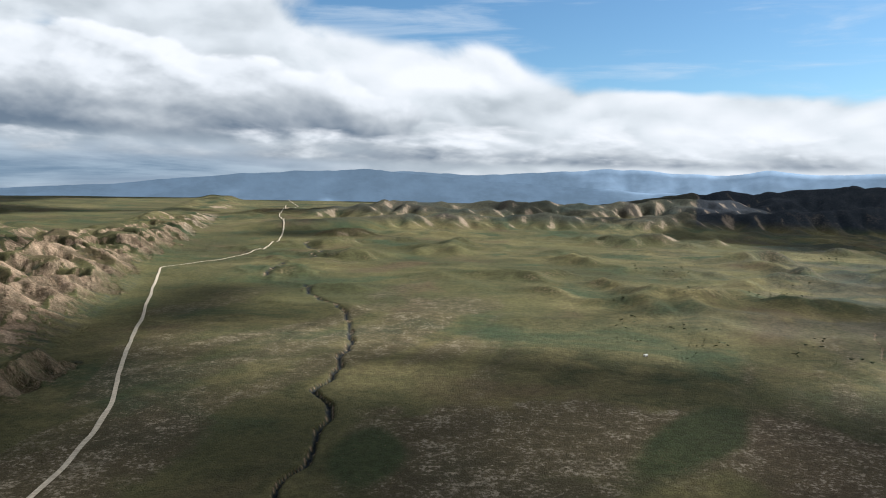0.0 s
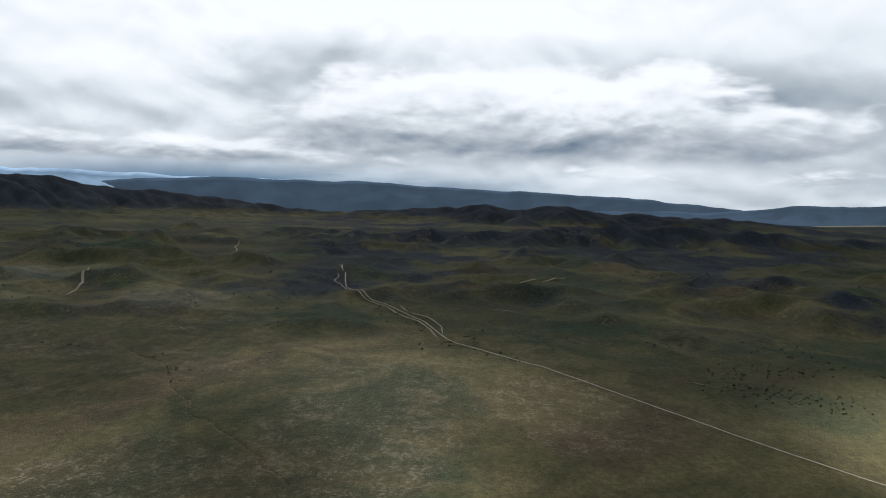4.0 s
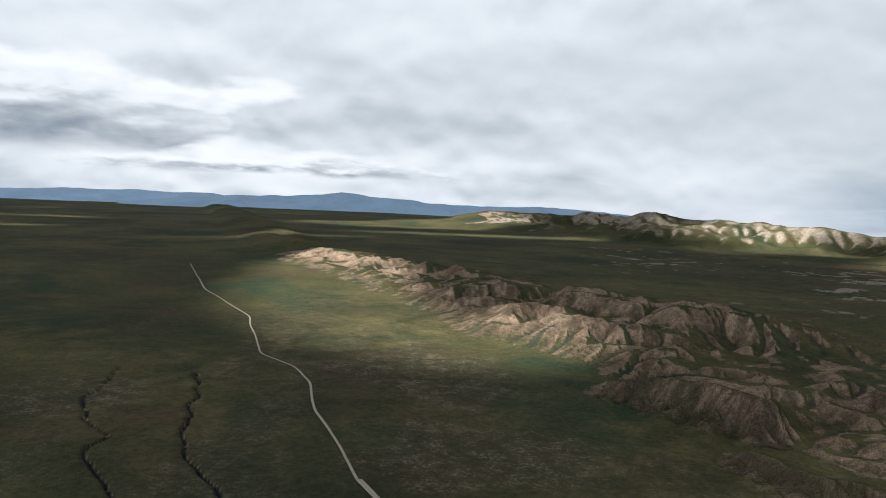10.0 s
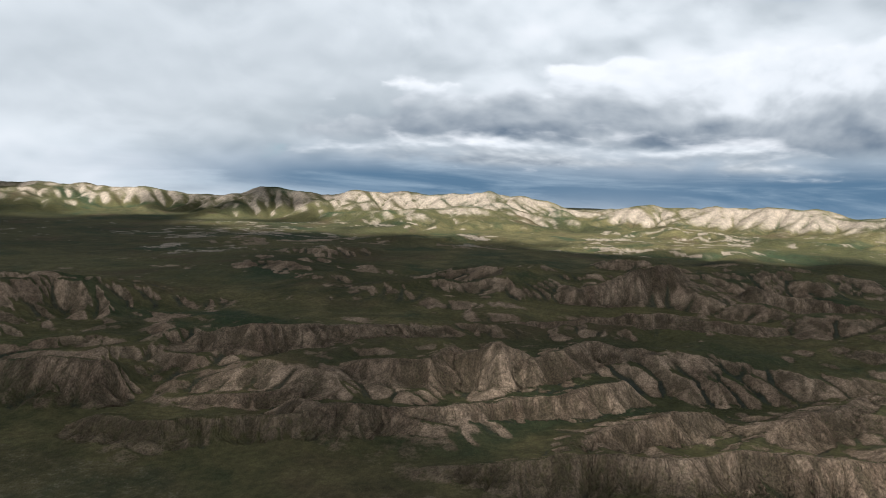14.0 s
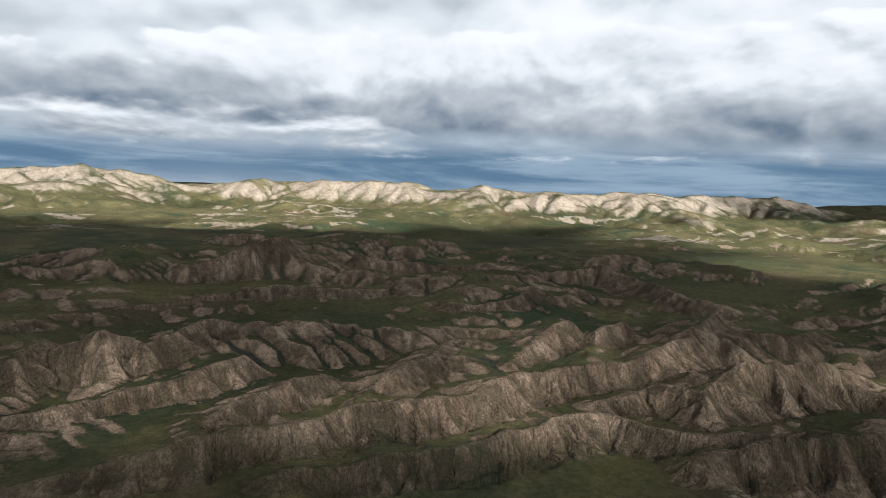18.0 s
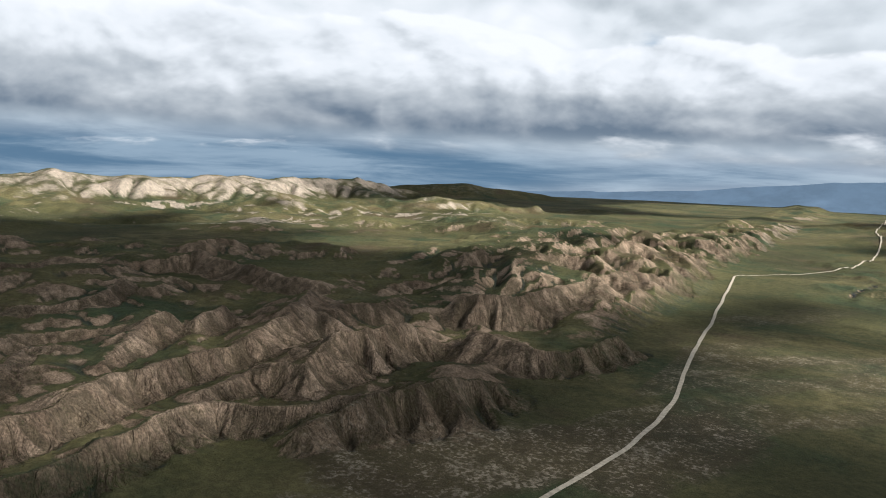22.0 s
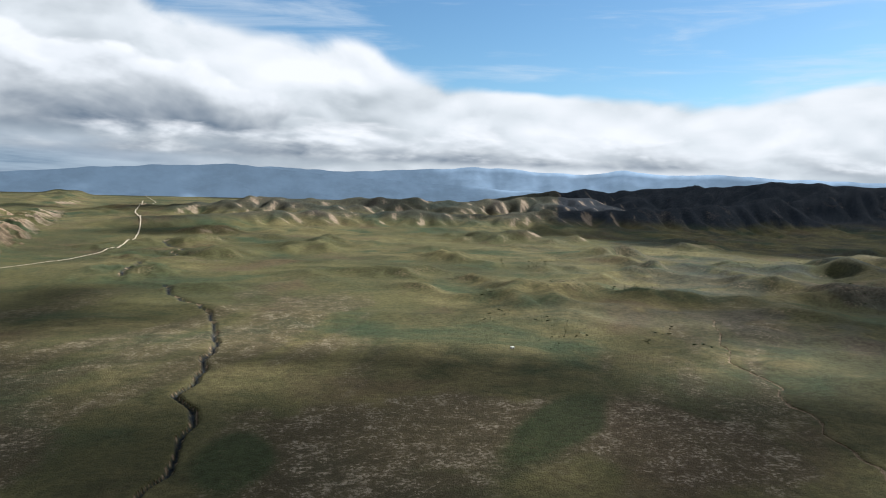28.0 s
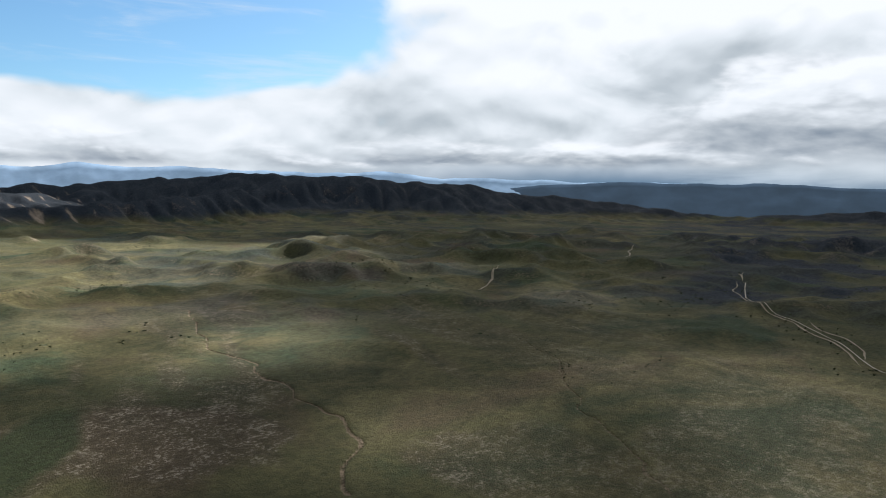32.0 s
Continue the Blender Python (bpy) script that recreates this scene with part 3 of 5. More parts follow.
def base_height(x, y):
    """The land before the rain has cut it."""
    r = np.hypot(x, y)
    z = fbm(x, y, 900, 3, 4) * 6 * sstep(r, 200, 900) + fbm(x, y, 120, 9, 3) * 1.6
    wob = fbm(x, y, 160, 21, 3) * 40
    u = np.interp(y, SCARP_Y, SCARP_X) - x + wob * 0.6
    # block west of the fault
    north = sstep(y, 850, 1500)
    south = sstep(-y, 420, 800)
    back = 18 - 8 * south - 10 * north
    wide = 330 - 110 * sstep(-y, 60, 300) - 60 * south - 120 * north
    core = sstep(y, -470, -370) * (1 - sstep(y, 440, 600))  # the stretch with the long ridges
    rise = back * sstep(u, 0, 200) * (1 - core) + 15 * np.clip((u - 5) / 300, 0, 1) * core
    z += rise * (1 - sstep(u, 900, 2200) * 0.7)
    hump = sstep(u, -8, 70) * (1 - sstep(u, 0.8 * wide, 1.35 * wide))
    xw, yw = x + fbm(x, y, 70, 43, 2) * 34, y + fbm(x, y, 70, 44, 2) * 34
    # rounded spurs with sharp gullies between them, at three sizes
    ua, va = 0.88 * xw + 0.47 * yw, 0.88 * yw - 0.47 * xw  # across and along the grain of the ridges
    spur = np.abs(fbm(ua, va * 0.4, 100, 33, 2)) * 66 + np.abs(fbm(ua, va * 0.6, 46, 34, 2)) * 36 + np.abs(fbm(ua * 0.6, va, 20, 35, 2)) * 18
    # worn down to rounded grassy tops
    worn = np.tanh(spur * (1 - 0.15 * north) / 30)
    z += hump * ((3 + 27 * worn) * (1 - core) + (25 * worn - 9.5) * core * (1 - 0.4 * sstep(u, 150, 300)))
    near = (np.abs(x + 450) < 470) & (y > -1380) & (y < 2500)
    xn, yn, zn = x[near], y[near], z[near]
    jag = 6 * sstep(zn, 6, 20)
    xn, yn = xn + wob[near] * 0.45 + fbm(xn, yn, 24, 57, 3, 0.6) * 3 * jag, yn + fbm(xn, yn, 90, 51, 3) * 24 + fbm(xn, yn, 24, 58, 3, 0.6) * 3 * jag
    for bed in CANYONS:
        # steep bare walls look south-east, the backs fall gently to the north-west
        d, side = along_sided(xn, yn, bed)
        zn = np.minimum(zn, 4 + 0.02 * np.clip(u[near], 0, 300) + np.where(side > 0, 0.52 * d, 0.85 * d) + 0.22 * spur[near])
    z[near] = np.maximum(zn, ridge_land(x[near], y[near])[0])
    # rolling mounds to the north-east
    az = np.degrees(np.arctan2(x, y)) % 360
    roll = sstep(az, 12, 26) * (1 - sstep(az, 92, 120)) * sstep(r, 640, 1050) * (1 - sstep(r, 1700, 2200))
    z += roll * (np.maximum(0, fbm(x, y * 1.3, 170, 61, 4) + 0.04) * 50 + np.maximum(0, fbm(x * 1.4, y, 75, 67, 3)) * 26 + np.maximum(0, fbm(x * 1.3, y, 36, 68, 3)) * 12)
    # low hummocks with worn edges between the plain and the eastern ridge
    hum = (1 - sstep(np.abs((az - 58 + 180) % 360 - 180), 60, 84)) * sstep(r, 540, 760) * (1 - sstep(r, 1500, 1900))
    xh, yh = x + fbm(x, y, 90, 73, 2) * 60, y + fbm(x, y, 90, 74, 2) * 60
    lumps = np.maximum(0, fbm(xh, yh, 110, 75, 4, 0.55) + 0.01)
    z += hum * (np.minimum(lumps * 90, 10 + lumps * 24) + np.maximum(0, 0.06 - np.abs(fbm(xh, yh, 60, 76, 3))) * 110)
    small = (1 - sstep(np.abs((az - 75 + 180) % 360 - 180), 50, 64)) * sstep(r + fbm(x, y, 130, 77, 2) * 160 - 330 * sstep(az, 100, 120) * (az < 180), 430, 540) * (1 - sstep(r, 1000, 1300))
    bits = np.maximum(0, fbm(xh, yh * 1.2, 48, 78, 3, 0.55) + 0.0)
    z += small * (np.minimum(bits * 52, 4.5 + bits * 8) + np.maximum(0, 0.05 - np.abs(fbm(xh, yh, 40, 79, 2))) * 60)
    low = (sstep(az, 335, 350) + (1 - sstep(az, 20, 40)) * (az < 180)) * sstep(r, 650, 900) * (1 - sstep(r, 1500, 1800)) * sstep(x, -330, -200)
    z += low * (np.maximum(0, fbm(x, y * 1.5, 110, 65, 4)) * 16 + np.maximum(0, fbm(x, y * 1.5, 40, 66, 3)) * 10)
    roll2 = sstep(az, 225, 250) * (1 - sstep(az, 325, 335)) * sstep(u, 260, 420) * (1 - sstep(u, 800, 1150))
    z += roll2 * np.maximum(0, fbm(x, y, 150, 71, 4) + 0.02) * 70
    for k, name in enumerate(RANGES):
        pts = [polar(*c) for c in RANGES[name]]
        w = WIDTHS[name]
        d, h = along(x, y, pts)
        amp = 300 * sstep(d, 20, 380)
        d, h2 = along(x + fbm(x, y, 420, 81 + k, 4) * amp, y + fbm(x, y, 420, 91 + k, 4) * amp, pts)
        h = np.where(d < 60, h, h2)
        lump = 1 + fbm(x, y, 240, 101 + k, 4) * (0.16 + 0.5 * sstep(d, 30, 250))
        shape = np.maximum((0.60 if name == "west" else 0.42) * np.clip(1 - d / w, 0, 1), np.clip(1 - d / (0.48 * w), 0, 1) ** 0.85)
        z = np.maximum(z, z * 0.3 * (d < w) + h * lump * shape)
    z -= 70 * sstep(r, 2900, 4600) * sstep(az, 52, 66) * (1 - sstep(az, 100, 118))
    z -= 62 * sstep(r, 2400, 4700) * sstep(az, 134, 150) * (1 - sstep(az, 156, 168))
    return z.astype(np.float32)


def erode(z, cell, steps, cut, creep, hold):
    """Rain cuts gullies into the grid z; creep rounds the spurs between them."""
    z = z.copy()
    area = np.full(z.shape, cell * cell, np.float32)
    ways = [(i, j, cell * math.hypot(i, j)) for i in (-1, 0, 1) for j in (-1, 0, 1) if i or j]
    for _ in range(steps):
        drops = [np.maximum((z - np.roll(z, (i, j), (0, 1))) / d, 0) for i, j, d in ways]
        steep = drops[0]
        weights = []
        for s in drops:
            steep = np.maximum(steep, s)
            weights.append(s * s)
        total = sum(weights) + 1e-9
        inflow = np.full(z.shape, cell * cell, np.float32)
        share = area / total
        for (i, j, d), w in zip(ways, weights):
            inflow += np.roll(share * w, (-i, -j), (0, 1))
        area = inflow
        dz = np.minimum(cut * np.sqrt(area) * steep, 0.4 * steep * cell)
        lap = np.roll(z, 1, 0) + np.roll(z, -1, 0) + np.roll(z, 1, 1) + np.roll(z, -1, 1) - 4 * z
        z += (creep * lap - dz) * hold
    return z, area


class Grid:
    def __init__(self, x0, x1, y0, y1, cell):
        self.x0, self.y0, self.cell = x0, y0, cell
        xs, ys = np.arange(x0, x1, cell, dtype=np.float32), np.arange(y0, y1, cell, dtype=np.float32)
        self.x, self.y = np.meshgrid(xs, ys)

    def sample(self, a, x, y):
        fx = np.clip((x - self.x0) / self.cell, 0, a.shape[1] - 1.001)
        fy = np.clip((y - self.y0) / self.cell, 0, a.shape[0] - 1.001)
        i, j = fx.astype(np.int32), fy.astype(np.int32)
        u, v = (fx - i).astype(np.float32), (fy - j).astype(np.float32)
        return (a[j, i] * (1 - u) + a[j, i + 1] * u) * (1 - v) + (a[j + 1, i] * (1 - u) + a[j + 1, i + 1] * u) * v


def edge_hold(shape, n):
    a = np.minimum(np.arange(shape[0]), np.arange(shape[0])[::-1])[:, None]
    b = np.minimum(np.arange(shape[1]), np.arange(shape[1])[::-1])[None, :]
    return sstep(np.minimum(a, b).astype(np.float32), 1, n)


COARSE = Grid(-5000, 5000, -5000, 5000, 14.0)
zc0 = base_height(COARSE.x, COARSE.y)
zc, ac = erode(zc0 + fbm(COARSE.x, COARSE.y, 110, 5, 4) * 14 * sstep(zc0, 8, 40), 14.0, 40, 0.010, 0.012, edge_hold(zc0.shape, 6))


def carve(x0, x1, y0, y1, cell, size, rough, steps, cut, creep, young=2.2):
    """A finer piece of the land: its grid, heights, water gathered and weight at the edges."""
    g = Grid(x0, x1, y0, y1, cell)
    z0 = base_height(g.x, g.y)
    hold, high = edge_hold(z0.shape, 14), sstep(z0, 5, 22)
    z, water = erode(z0 + fbm(g.x, g.y, size, 6, 4, 0.6) * rough * high, cell, steps, cut, creep, hold)
    # younger rills on the slopes that the first rains left
    z, water = erode(z + fbm(g.x, g.y, 4.5 * cell, 16, 2) * young * cell * high, cell, steps // 2, cut * 1.6, creep, hold)
    return g, z, np.log10(water), edge_hold(z0.shape, 30), (x0, x1, y0, y1)


# the ridges by the fault, the pale western hills, the dark eastern hills
PIECES = [
    carve(-3150, -1150, -2600, 2100, 7.0, 250, 74, 48, 0.018, 0.012, 1.4),
    carve(-900, 3300, -900, 3050, 8.5, 150, 40, 46, 0.019, 0.008),
    carve(-1050, -110, -1300, 1980, 2.4, 20, 2.5, 36, 0.012, 0.012, 1.0),
]

# watercourses: points, half width, depth
GULLIES = [
    ([(-23, -273), (-40, -180), (-50, 0), (-56, 160), (-58, 257), (-57, 279), (-55, 303), (-57, 332), (-60, 367), (-64, 386), (-70, 397), (-64, 434), (-67, 477), (-67, 521), (-78, 595), (-99, 661), (-138, 741), (-150, 788)], 1.5, 2.8),
    ([(-214, 852), (-223, 929), (-223, 1039)], 2.2, 3.5),
    ([(-198, 1061), (-204, 1194), (-258, 1324)], 2.6, 3.0),
    ([(10, -200), (22, -268), (20, -292), (25, -318), (34, -340), (27, -354), (41, -390), (42, -426), (32, -462), (31, -494)], 0.9, 2.4),
    ([(-23, -273), (-19, -294), (-9, -322), (-7, -346), (-12, -378), (-11, -404), (-17, -429), (-17, -471)], 1.0, 2.6),
    ([(362, 580), (319, 496), (294, 436), (290, 391), (269, 340), (257, 301), (251, 262), (235, 235), (221, 218), (196, 200), (184, 190)], 1.2, 0.7),
    ([(474, 285), (426, 231), (396, 210), (341, 169), (303, 129), (280, 107), (265, 91)], 0.9, 0.5),
]


SPECKS = [(50, 330, 90, 75), (20, 260, 70, 40), (-140, 290, 40, 70), (330, 70, 90, 70), (380, -30, 80, 60), (270, 150, 60, 60), (-130, -300, 60, 70), (60, -440, 70, 60),
          (-205, 210, 45, 60), (-170, 260, 30, 50), (180, 300, 60, 50), (230, -200, 90, 60), (-160, -430, 70, 90), (130, -290, 70, 50), (-190, -60, 50, 90), (-180, 80, 50, 90)]
SLABS = [(-1093, -819, 70, 40), (-1238, -784, 90, 45), (-938, -483, 45, 30), (-882, -644, 80, 40), (-907, -735, 45, 30), (-858, -1111, 45, 30), (-1661, -124, 60, 70), (-1604, -2259, 150, 130),
         (-1541, -400, 60, 50), (-1133, 705, 60, 150), (-1778, 122, 60, 60), (-1256, -346, 60, 40), (-1176, -2420, 160, 60), (-1637, 716, 50, 120)]


def winding(x, y):
    return x + fbm(x, y, 30, 141, 2) * 15, y + fbm(x, y, 30, 151, 2) * 15


def land(x, y):
    """Height of the ground, how deep it is cut, and where water gathers."""
    z = COARSE.sample(zc, x, y)
    wet = np.full(x.shape, 2.0, np.float32)
    for g, zp, water, weight, (x0, x1, y0, y1) in PIECES:
        k = (x > x0) & (x < x1 - g.cell) & (y > y0) & (y < y1 - g.cell)
        xk, yk = x[k], y[k]
        w = g.sample(weight, xk, yk)
        z[k] = z[k] * (1 - w) + g.sample(zp, xk, yk) * w
        wet[k] = g.sample(water, xk, yk) - 2 * math.log10(g.cell)
    z = z.astype(np.float32)
    cutin = np.zeros(x.shape, np.float32)
    near = np.hypot(x, y) < 1500
    xs, ys = winding(x[near], y[near])
    for pts, half, deep in GULLIES:
        d, = along(xs, ys, pts)
        d = d * (1 + 0.7 * fbm(xs, ys, 26, 161, 2))
        c = 1 - sstep(d, half * 0.5, half * 1.6)
        z[near] -= deep * c
        cutin[near] = np.maximum(cutin[near], c * min(1.0, deep / 2.4))
    return z, cutin, wet


def rings():
    out = [0.02, 1.5, 3.5, 6.0]
    while out[-1] < 4900:
        r = out[-1]
        if r < 215:
            step = max(4.0, r * 0.06)
        elif r < 750:
            step = r * r / EYE * radians(0.075)
        else:
            step = 6.4 * (r / 750) ** 0.85
        out.append(r + step)
    return np.array(out, np.float64)


def sheet(name, x, y, z, mat, closed):
    """A mesh from a grid of places; closed: its columns meet."""
    rows, cols = x.shape
    me = bpy.data.meshes.new(name)
    co = np.stack([x, y, z], -1).reshape(-1, 3).astype(np.float32)
    i = np.arange(rows - 1)[:, None] * cols
    j = np.arange(cols if closed else cols - 1)[None, :]
    k = (j + 1) % cols
    quads = np.stack([i + j, i + k, i + cols + k, i + cols + j], -1).reshape(-1, 4).astype(np.int32)
    me.vertices.add(len(co))
    me.vertices.foreach_set("co", co.ravel())
    me.loops.add(quads.size)
    me.loops.foreach_set("vertex_index", quads.ravel())
    me.polygons.add(len(quads))
    me.polygons.foreach_set("loop_start", np.arange(0, quads.size, 4, dtype=np.int32))
    me.polygons.foreach_set("use_smooth", np.ones(len(quads), bool))
    me.update(calc_edges=True)
    me.materials.append(mat)
    return new(name, me)


def rills(x, y):
    """Narrow rills that run straight down the slopes west of the fault, from 0 to 1, and how steep it is there."""
    g, zp = PIECES[2][0], PIECES[2][1]
    soft = zp
    for _ in range(3):
        soft = (np.roll(soft, 1, 0) + np.roll(soft, -1, 0) + np.roll(soft, 1, 1) + np.roll(soft, -1, 1) + 2 * soft) / 6
    fy, fx = np.gradient(soft, g.cell)
    steep = np.hypot(fx, fy)
    fx, fy = fx / (steep + 0.02), fy / (steep + 0.02)
    fine, wide, weight = 0.0, 0.0, 0.0
    for way in (-1, 1):
        px, py = x.copy(), y.copy()
        for k in range(8):
            w = 1 - k / 9
            fine = fine + w * vnoise(px / 2.6, py / 2.6, 701)
            wide = wide + w * vnoise(px / 5.5, py / 5.5, 702)
            weight += w
            dx, dy = g.sample(fx, px, py), g.sample(fy, px, py)
            px, py = px + way * 2.2 * dx, py + way * 2.2 * dy
    v = 0.5 * fine / weight + 0.5 * wide / weight
    return sstep(v, 0.555, 0.445), g.sample(steep, x, y)


R = rings()
# the columns stand closest towards the ridges
az_deg = np.arange(0, 360, 0.01)
az_sum = np.cumsum(3.9 + 5.6 * sstep(az_deg, 204, 214) * (1 - sstep(az_deg, 338, 348)))
AZ = np.radians(np.interp(np.arange(2180) / 2180 * az_sum[-1], az_sum, az_deg))
rr, aa = np.meshgrid(R, AZ, indexing="ij")
gx, gy = rr * np.sin(aa), rr * np.cos(aa)
gz, gcut, gwet = land(gx, gy)
near_w = (gx > -1000) & (gx < np.interp(gy, SCARP_Y, SCARP_X) + 20) & (gy > -1050) & (gy < 1900)
long_w = (gx > -1000) & (gx < np.interp(gy, SCARP_Y, SCARP_X) + 20) & (gy > -1050) & (gy < 2500)
r_v, r_s = rills(gx[near_w], gy[near_w])
r_v = r_v * sstep(r_s, 0.14, 0.40)
gz[near_w] += (0.5 - r_v) * 1.5 * sstep(r_s, 0.14, 0.40)
grill = np.zeros_like(gz)
grill[near_w] = r_v
gface, gcrease, gflow, gfall = [np.zeros_like(gz) for _ in range(4)]
gface[long_w], gcrease[long_w], gflow[long_w], gfall[long_w] = ridge_land(gx[long_w], gy[long_w])[1:]
gz -= 2.4 * gcrease * gface  # sharp gullies on the bare faces
ground = sheet("ground", gx[:, ::-1], gy[:, ::-1], gz[:, ::-1], M_ground, True)
tagged(ground, "grassy plain with eroded bare ridges and hills", "ground", kind="structure")
# how bare, dry and pale the soil is
dr = np.gradient(gz, axis=0) / np.gradient(rr, axis=0)
da = (np.roll(gz, -1, 1) - np.roll(gz, 1, 1)) / (rr * ((np.roll(AZ, -1) - np.roll(AZ, 1)) % (2 * math.pi)))
slope = np.hypot(dr, da)
azd = np.degrees(aa)
westside = (gx < np.interp(gy, SCARP_Y, SCARP_X) + 25).astype(np.float32)
farwest = sstep(azd, 205, 214) * (1 - sstep(azd, 318, 328)) * sstep(rr, 1150, 1500)
# slopes that face the sun's side are bare, the others keep their grass
gxs = -(dr * np.sin(aa) + da * np.cos(aa))
gys = -(dr * np.cos(aa) - da * np.sin(aa))
facing = gxs * 0.97 - gys * 0.20
mottle = fbm(gx, gy, 45, 221, 4, 0.65)
bed = sstep(gwet, 0.75, 1.6)
bare = sstep(facing + 0.6 * slope + mottle * 0.6 + 0.14 * sstep(-gy, 300, 450), 0.16, 0.54) * westside * (1 - farwest) * (1 - 0.8 * bed) * (1 - 0.25 * sstep(gy, 450, 700))
core = sstep(gy, -440, -350) * (1 - sstep(gy, 440, 560)) * westside * (1 - farwest)
behind = np.interp(gy, SCARP_Y, SCARP_X) - gx
bare = np.maximum(bare, 0.8 * sstep(facing + 0.6 * slope + mottle * 0.8, 0.02, 0.42) * core * (1 - sstep(behind, 150, 330)) * (1 - 0.7 * bed))
bare = np.maximum(bare, np.clip(gface * (0.86 + mottle * 1.5), 0, 1) * westside)
bare = np.maximum(bare, 0.8 * sstep(fbm(gx, gy, 28, 243, 3, 0.6) + 0.45 * fbm(gx, gy, 300, 245, 2), 0.17, 0.27) * sstep(rr, 1080, 1250) * (1 - sstep(rr, 1800, 2000)) * sstep(azd, 208, 216) * (1 - sstep(azd, 316, 326)))
bare *= 1 - 0.42 * (1 - sstep(behind, 20, 60)) * westside
bare = np.maximum(bare, sstep(facing * 0.45 + 0.3 * slope + mottle * 0.42 - 0.26 * (1 - sstep(gz, 18, 60)), -0.06, 0.46) * farwest * (1 - 0.6 * bed))
bare += sstep(facing + 0.3 * slope, 0.25, 0.6) * (0.14 + 0.46 * ((azd > 340) | (azd < 26)) * (rr > 1500)) * (1 - westside)
bare = np.maximum(bare, 0.30 * sstep(slope, 0.35, 0.7) * sstep(fbm(gx, gy, 70, 225, 4, 0.65), 0.06, 0.16) * (azd > 20) * (azd < 112) * (rr > 1300))
crag = sstep(slope, 0.13, 0.30) * sstep(fbm(gx, gy, 40, 227, 4, 0.65), -0.02, 0.12) * sstep(rr, 430, 560) * (1 - sstep(rr, 1500, 1900)) * ((azd > 335) | (azd < 130)) * (1 - westside)
bare = np.maximum(bare, 0.34 * crag)
bare = np.maximum(bare, 2.8 * gcut * (1 - gcut))
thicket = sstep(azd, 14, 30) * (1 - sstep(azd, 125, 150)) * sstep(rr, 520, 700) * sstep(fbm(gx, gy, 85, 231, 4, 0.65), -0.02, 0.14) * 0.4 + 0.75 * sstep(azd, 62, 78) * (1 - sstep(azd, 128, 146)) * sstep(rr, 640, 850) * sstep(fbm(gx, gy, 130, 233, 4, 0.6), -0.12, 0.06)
# scrub, and on the high eastern hills painted cloud shade and haze
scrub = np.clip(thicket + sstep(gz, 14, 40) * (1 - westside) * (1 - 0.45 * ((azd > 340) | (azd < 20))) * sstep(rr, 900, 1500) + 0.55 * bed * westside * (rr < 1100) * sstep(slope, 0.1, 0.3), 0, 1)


def patch(cx, cy, rx, ry, turn=0.0):
    c, s = math.cos(radians(turn)), math.sin(radians(turn))
    u, v = (gx - cx) * c + (gy - cy) * s, -(gx - cx) * s + (gy - cy) * c
    return np.exp(-((u / rx) ** 2 + (v / ry) ** 2) ** 1.5)


# stands of dead stalks and bare specks on the plain
specks = np.zeros_like(gx)
for one in SPECKS:
    specks = np.maximum(specks, patch(*one))
specks = sstep(specks + fbm(gx, gy, 60, 253, 4, 0.6) * 1.3, 0.36, 0.62)
specks = np.maximum(specks, 0.6 * sstep(fbm(gx * 0.90 - gy * 0.42, (gx * 0.42 + gy * 0.90) * 0.22, 55, 251, 4, 0.6), 0.06, 0.18) * (1 - westside) * (1 - sstep(rr, 600, 900)))
specks *= (1 - 0.5 * sstep(-gy, 20, 120)) * (1 - 0.6 * sstep(azd, 42, 62) * (1 - sstep(azd, 130, 150)))
swale = np.maximum(patch(120, 325, 78, 20, 52), patch(-31, 300, 18, 40))
swale = sstep(swale + fbm(gx, gy, 50, 257, 3) * 0.7, 0.25, 0.7)
specks *= 1 - swale
# slabs of white rock on the valley floor west of the ridges
slabs = np.zeros_like(gx)
for one in SLABS:
    slabs = np.maximum(slabs, patch(*one))
bare = np.maximum(bare, sstep(slabs * (0.55 + fbm(gx, gy, 26, 241, 4, 0.7) * 4.2), 0.40, 0.60))
dry = np.clip(sstep(fbm(gx, gy, 240, 201, 4), -0.12, 0.16) * (0.85 - 0.45 * (azd > 100) * (azd < 250) * sstep(rr, 500, 1100)), 0, 1)
shrink = np.clip(np.maximum(np.maximum(farwest, sstep(slabs, 0.1, 0.4)), 0.4 * ((azd > 340) | (azd < 112)) * (rr > 1300)), 0, 1)
# deep gully floors take the same dark colour, as painted shade
scrub = np.maximum(scrub, sstep(gcut, 0.7, 1.0))
cover = np.stack([np.clip(bare, 0, 1), dry, shrink, np.ones_like(bare)], -1)[:, ::-1]
at = ground.data.color_attributes.new("cover", "FLOAT_COLOR", "POINT")
at.data.foreach_set("color", cover.astype(np.float32).ravel())
# dark of rills and creases, part scrub, part painted shade
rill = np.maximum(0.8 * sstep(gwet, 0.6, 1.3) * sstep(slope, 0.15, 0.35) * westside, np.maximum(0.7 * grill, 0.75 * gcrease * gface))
growth_shade = np.stack([scrub, specks, rill, swale], -1)[:, ::-1]
at = ground.data.color_attributes.new("flow", "FLOAT_COLOR", "POINT")
at.data.foreach_set("color", np.stack([gflow, gfall, gface, gface], -1)[:, ::-1].astype(np.float32).ravel())
at = ground.data.color_attributes.new("growth_shade", "FLOAT_COLOR", "POINT")
at.data.foreach_set("color", growth_shade.astype(np.float32).ravel())


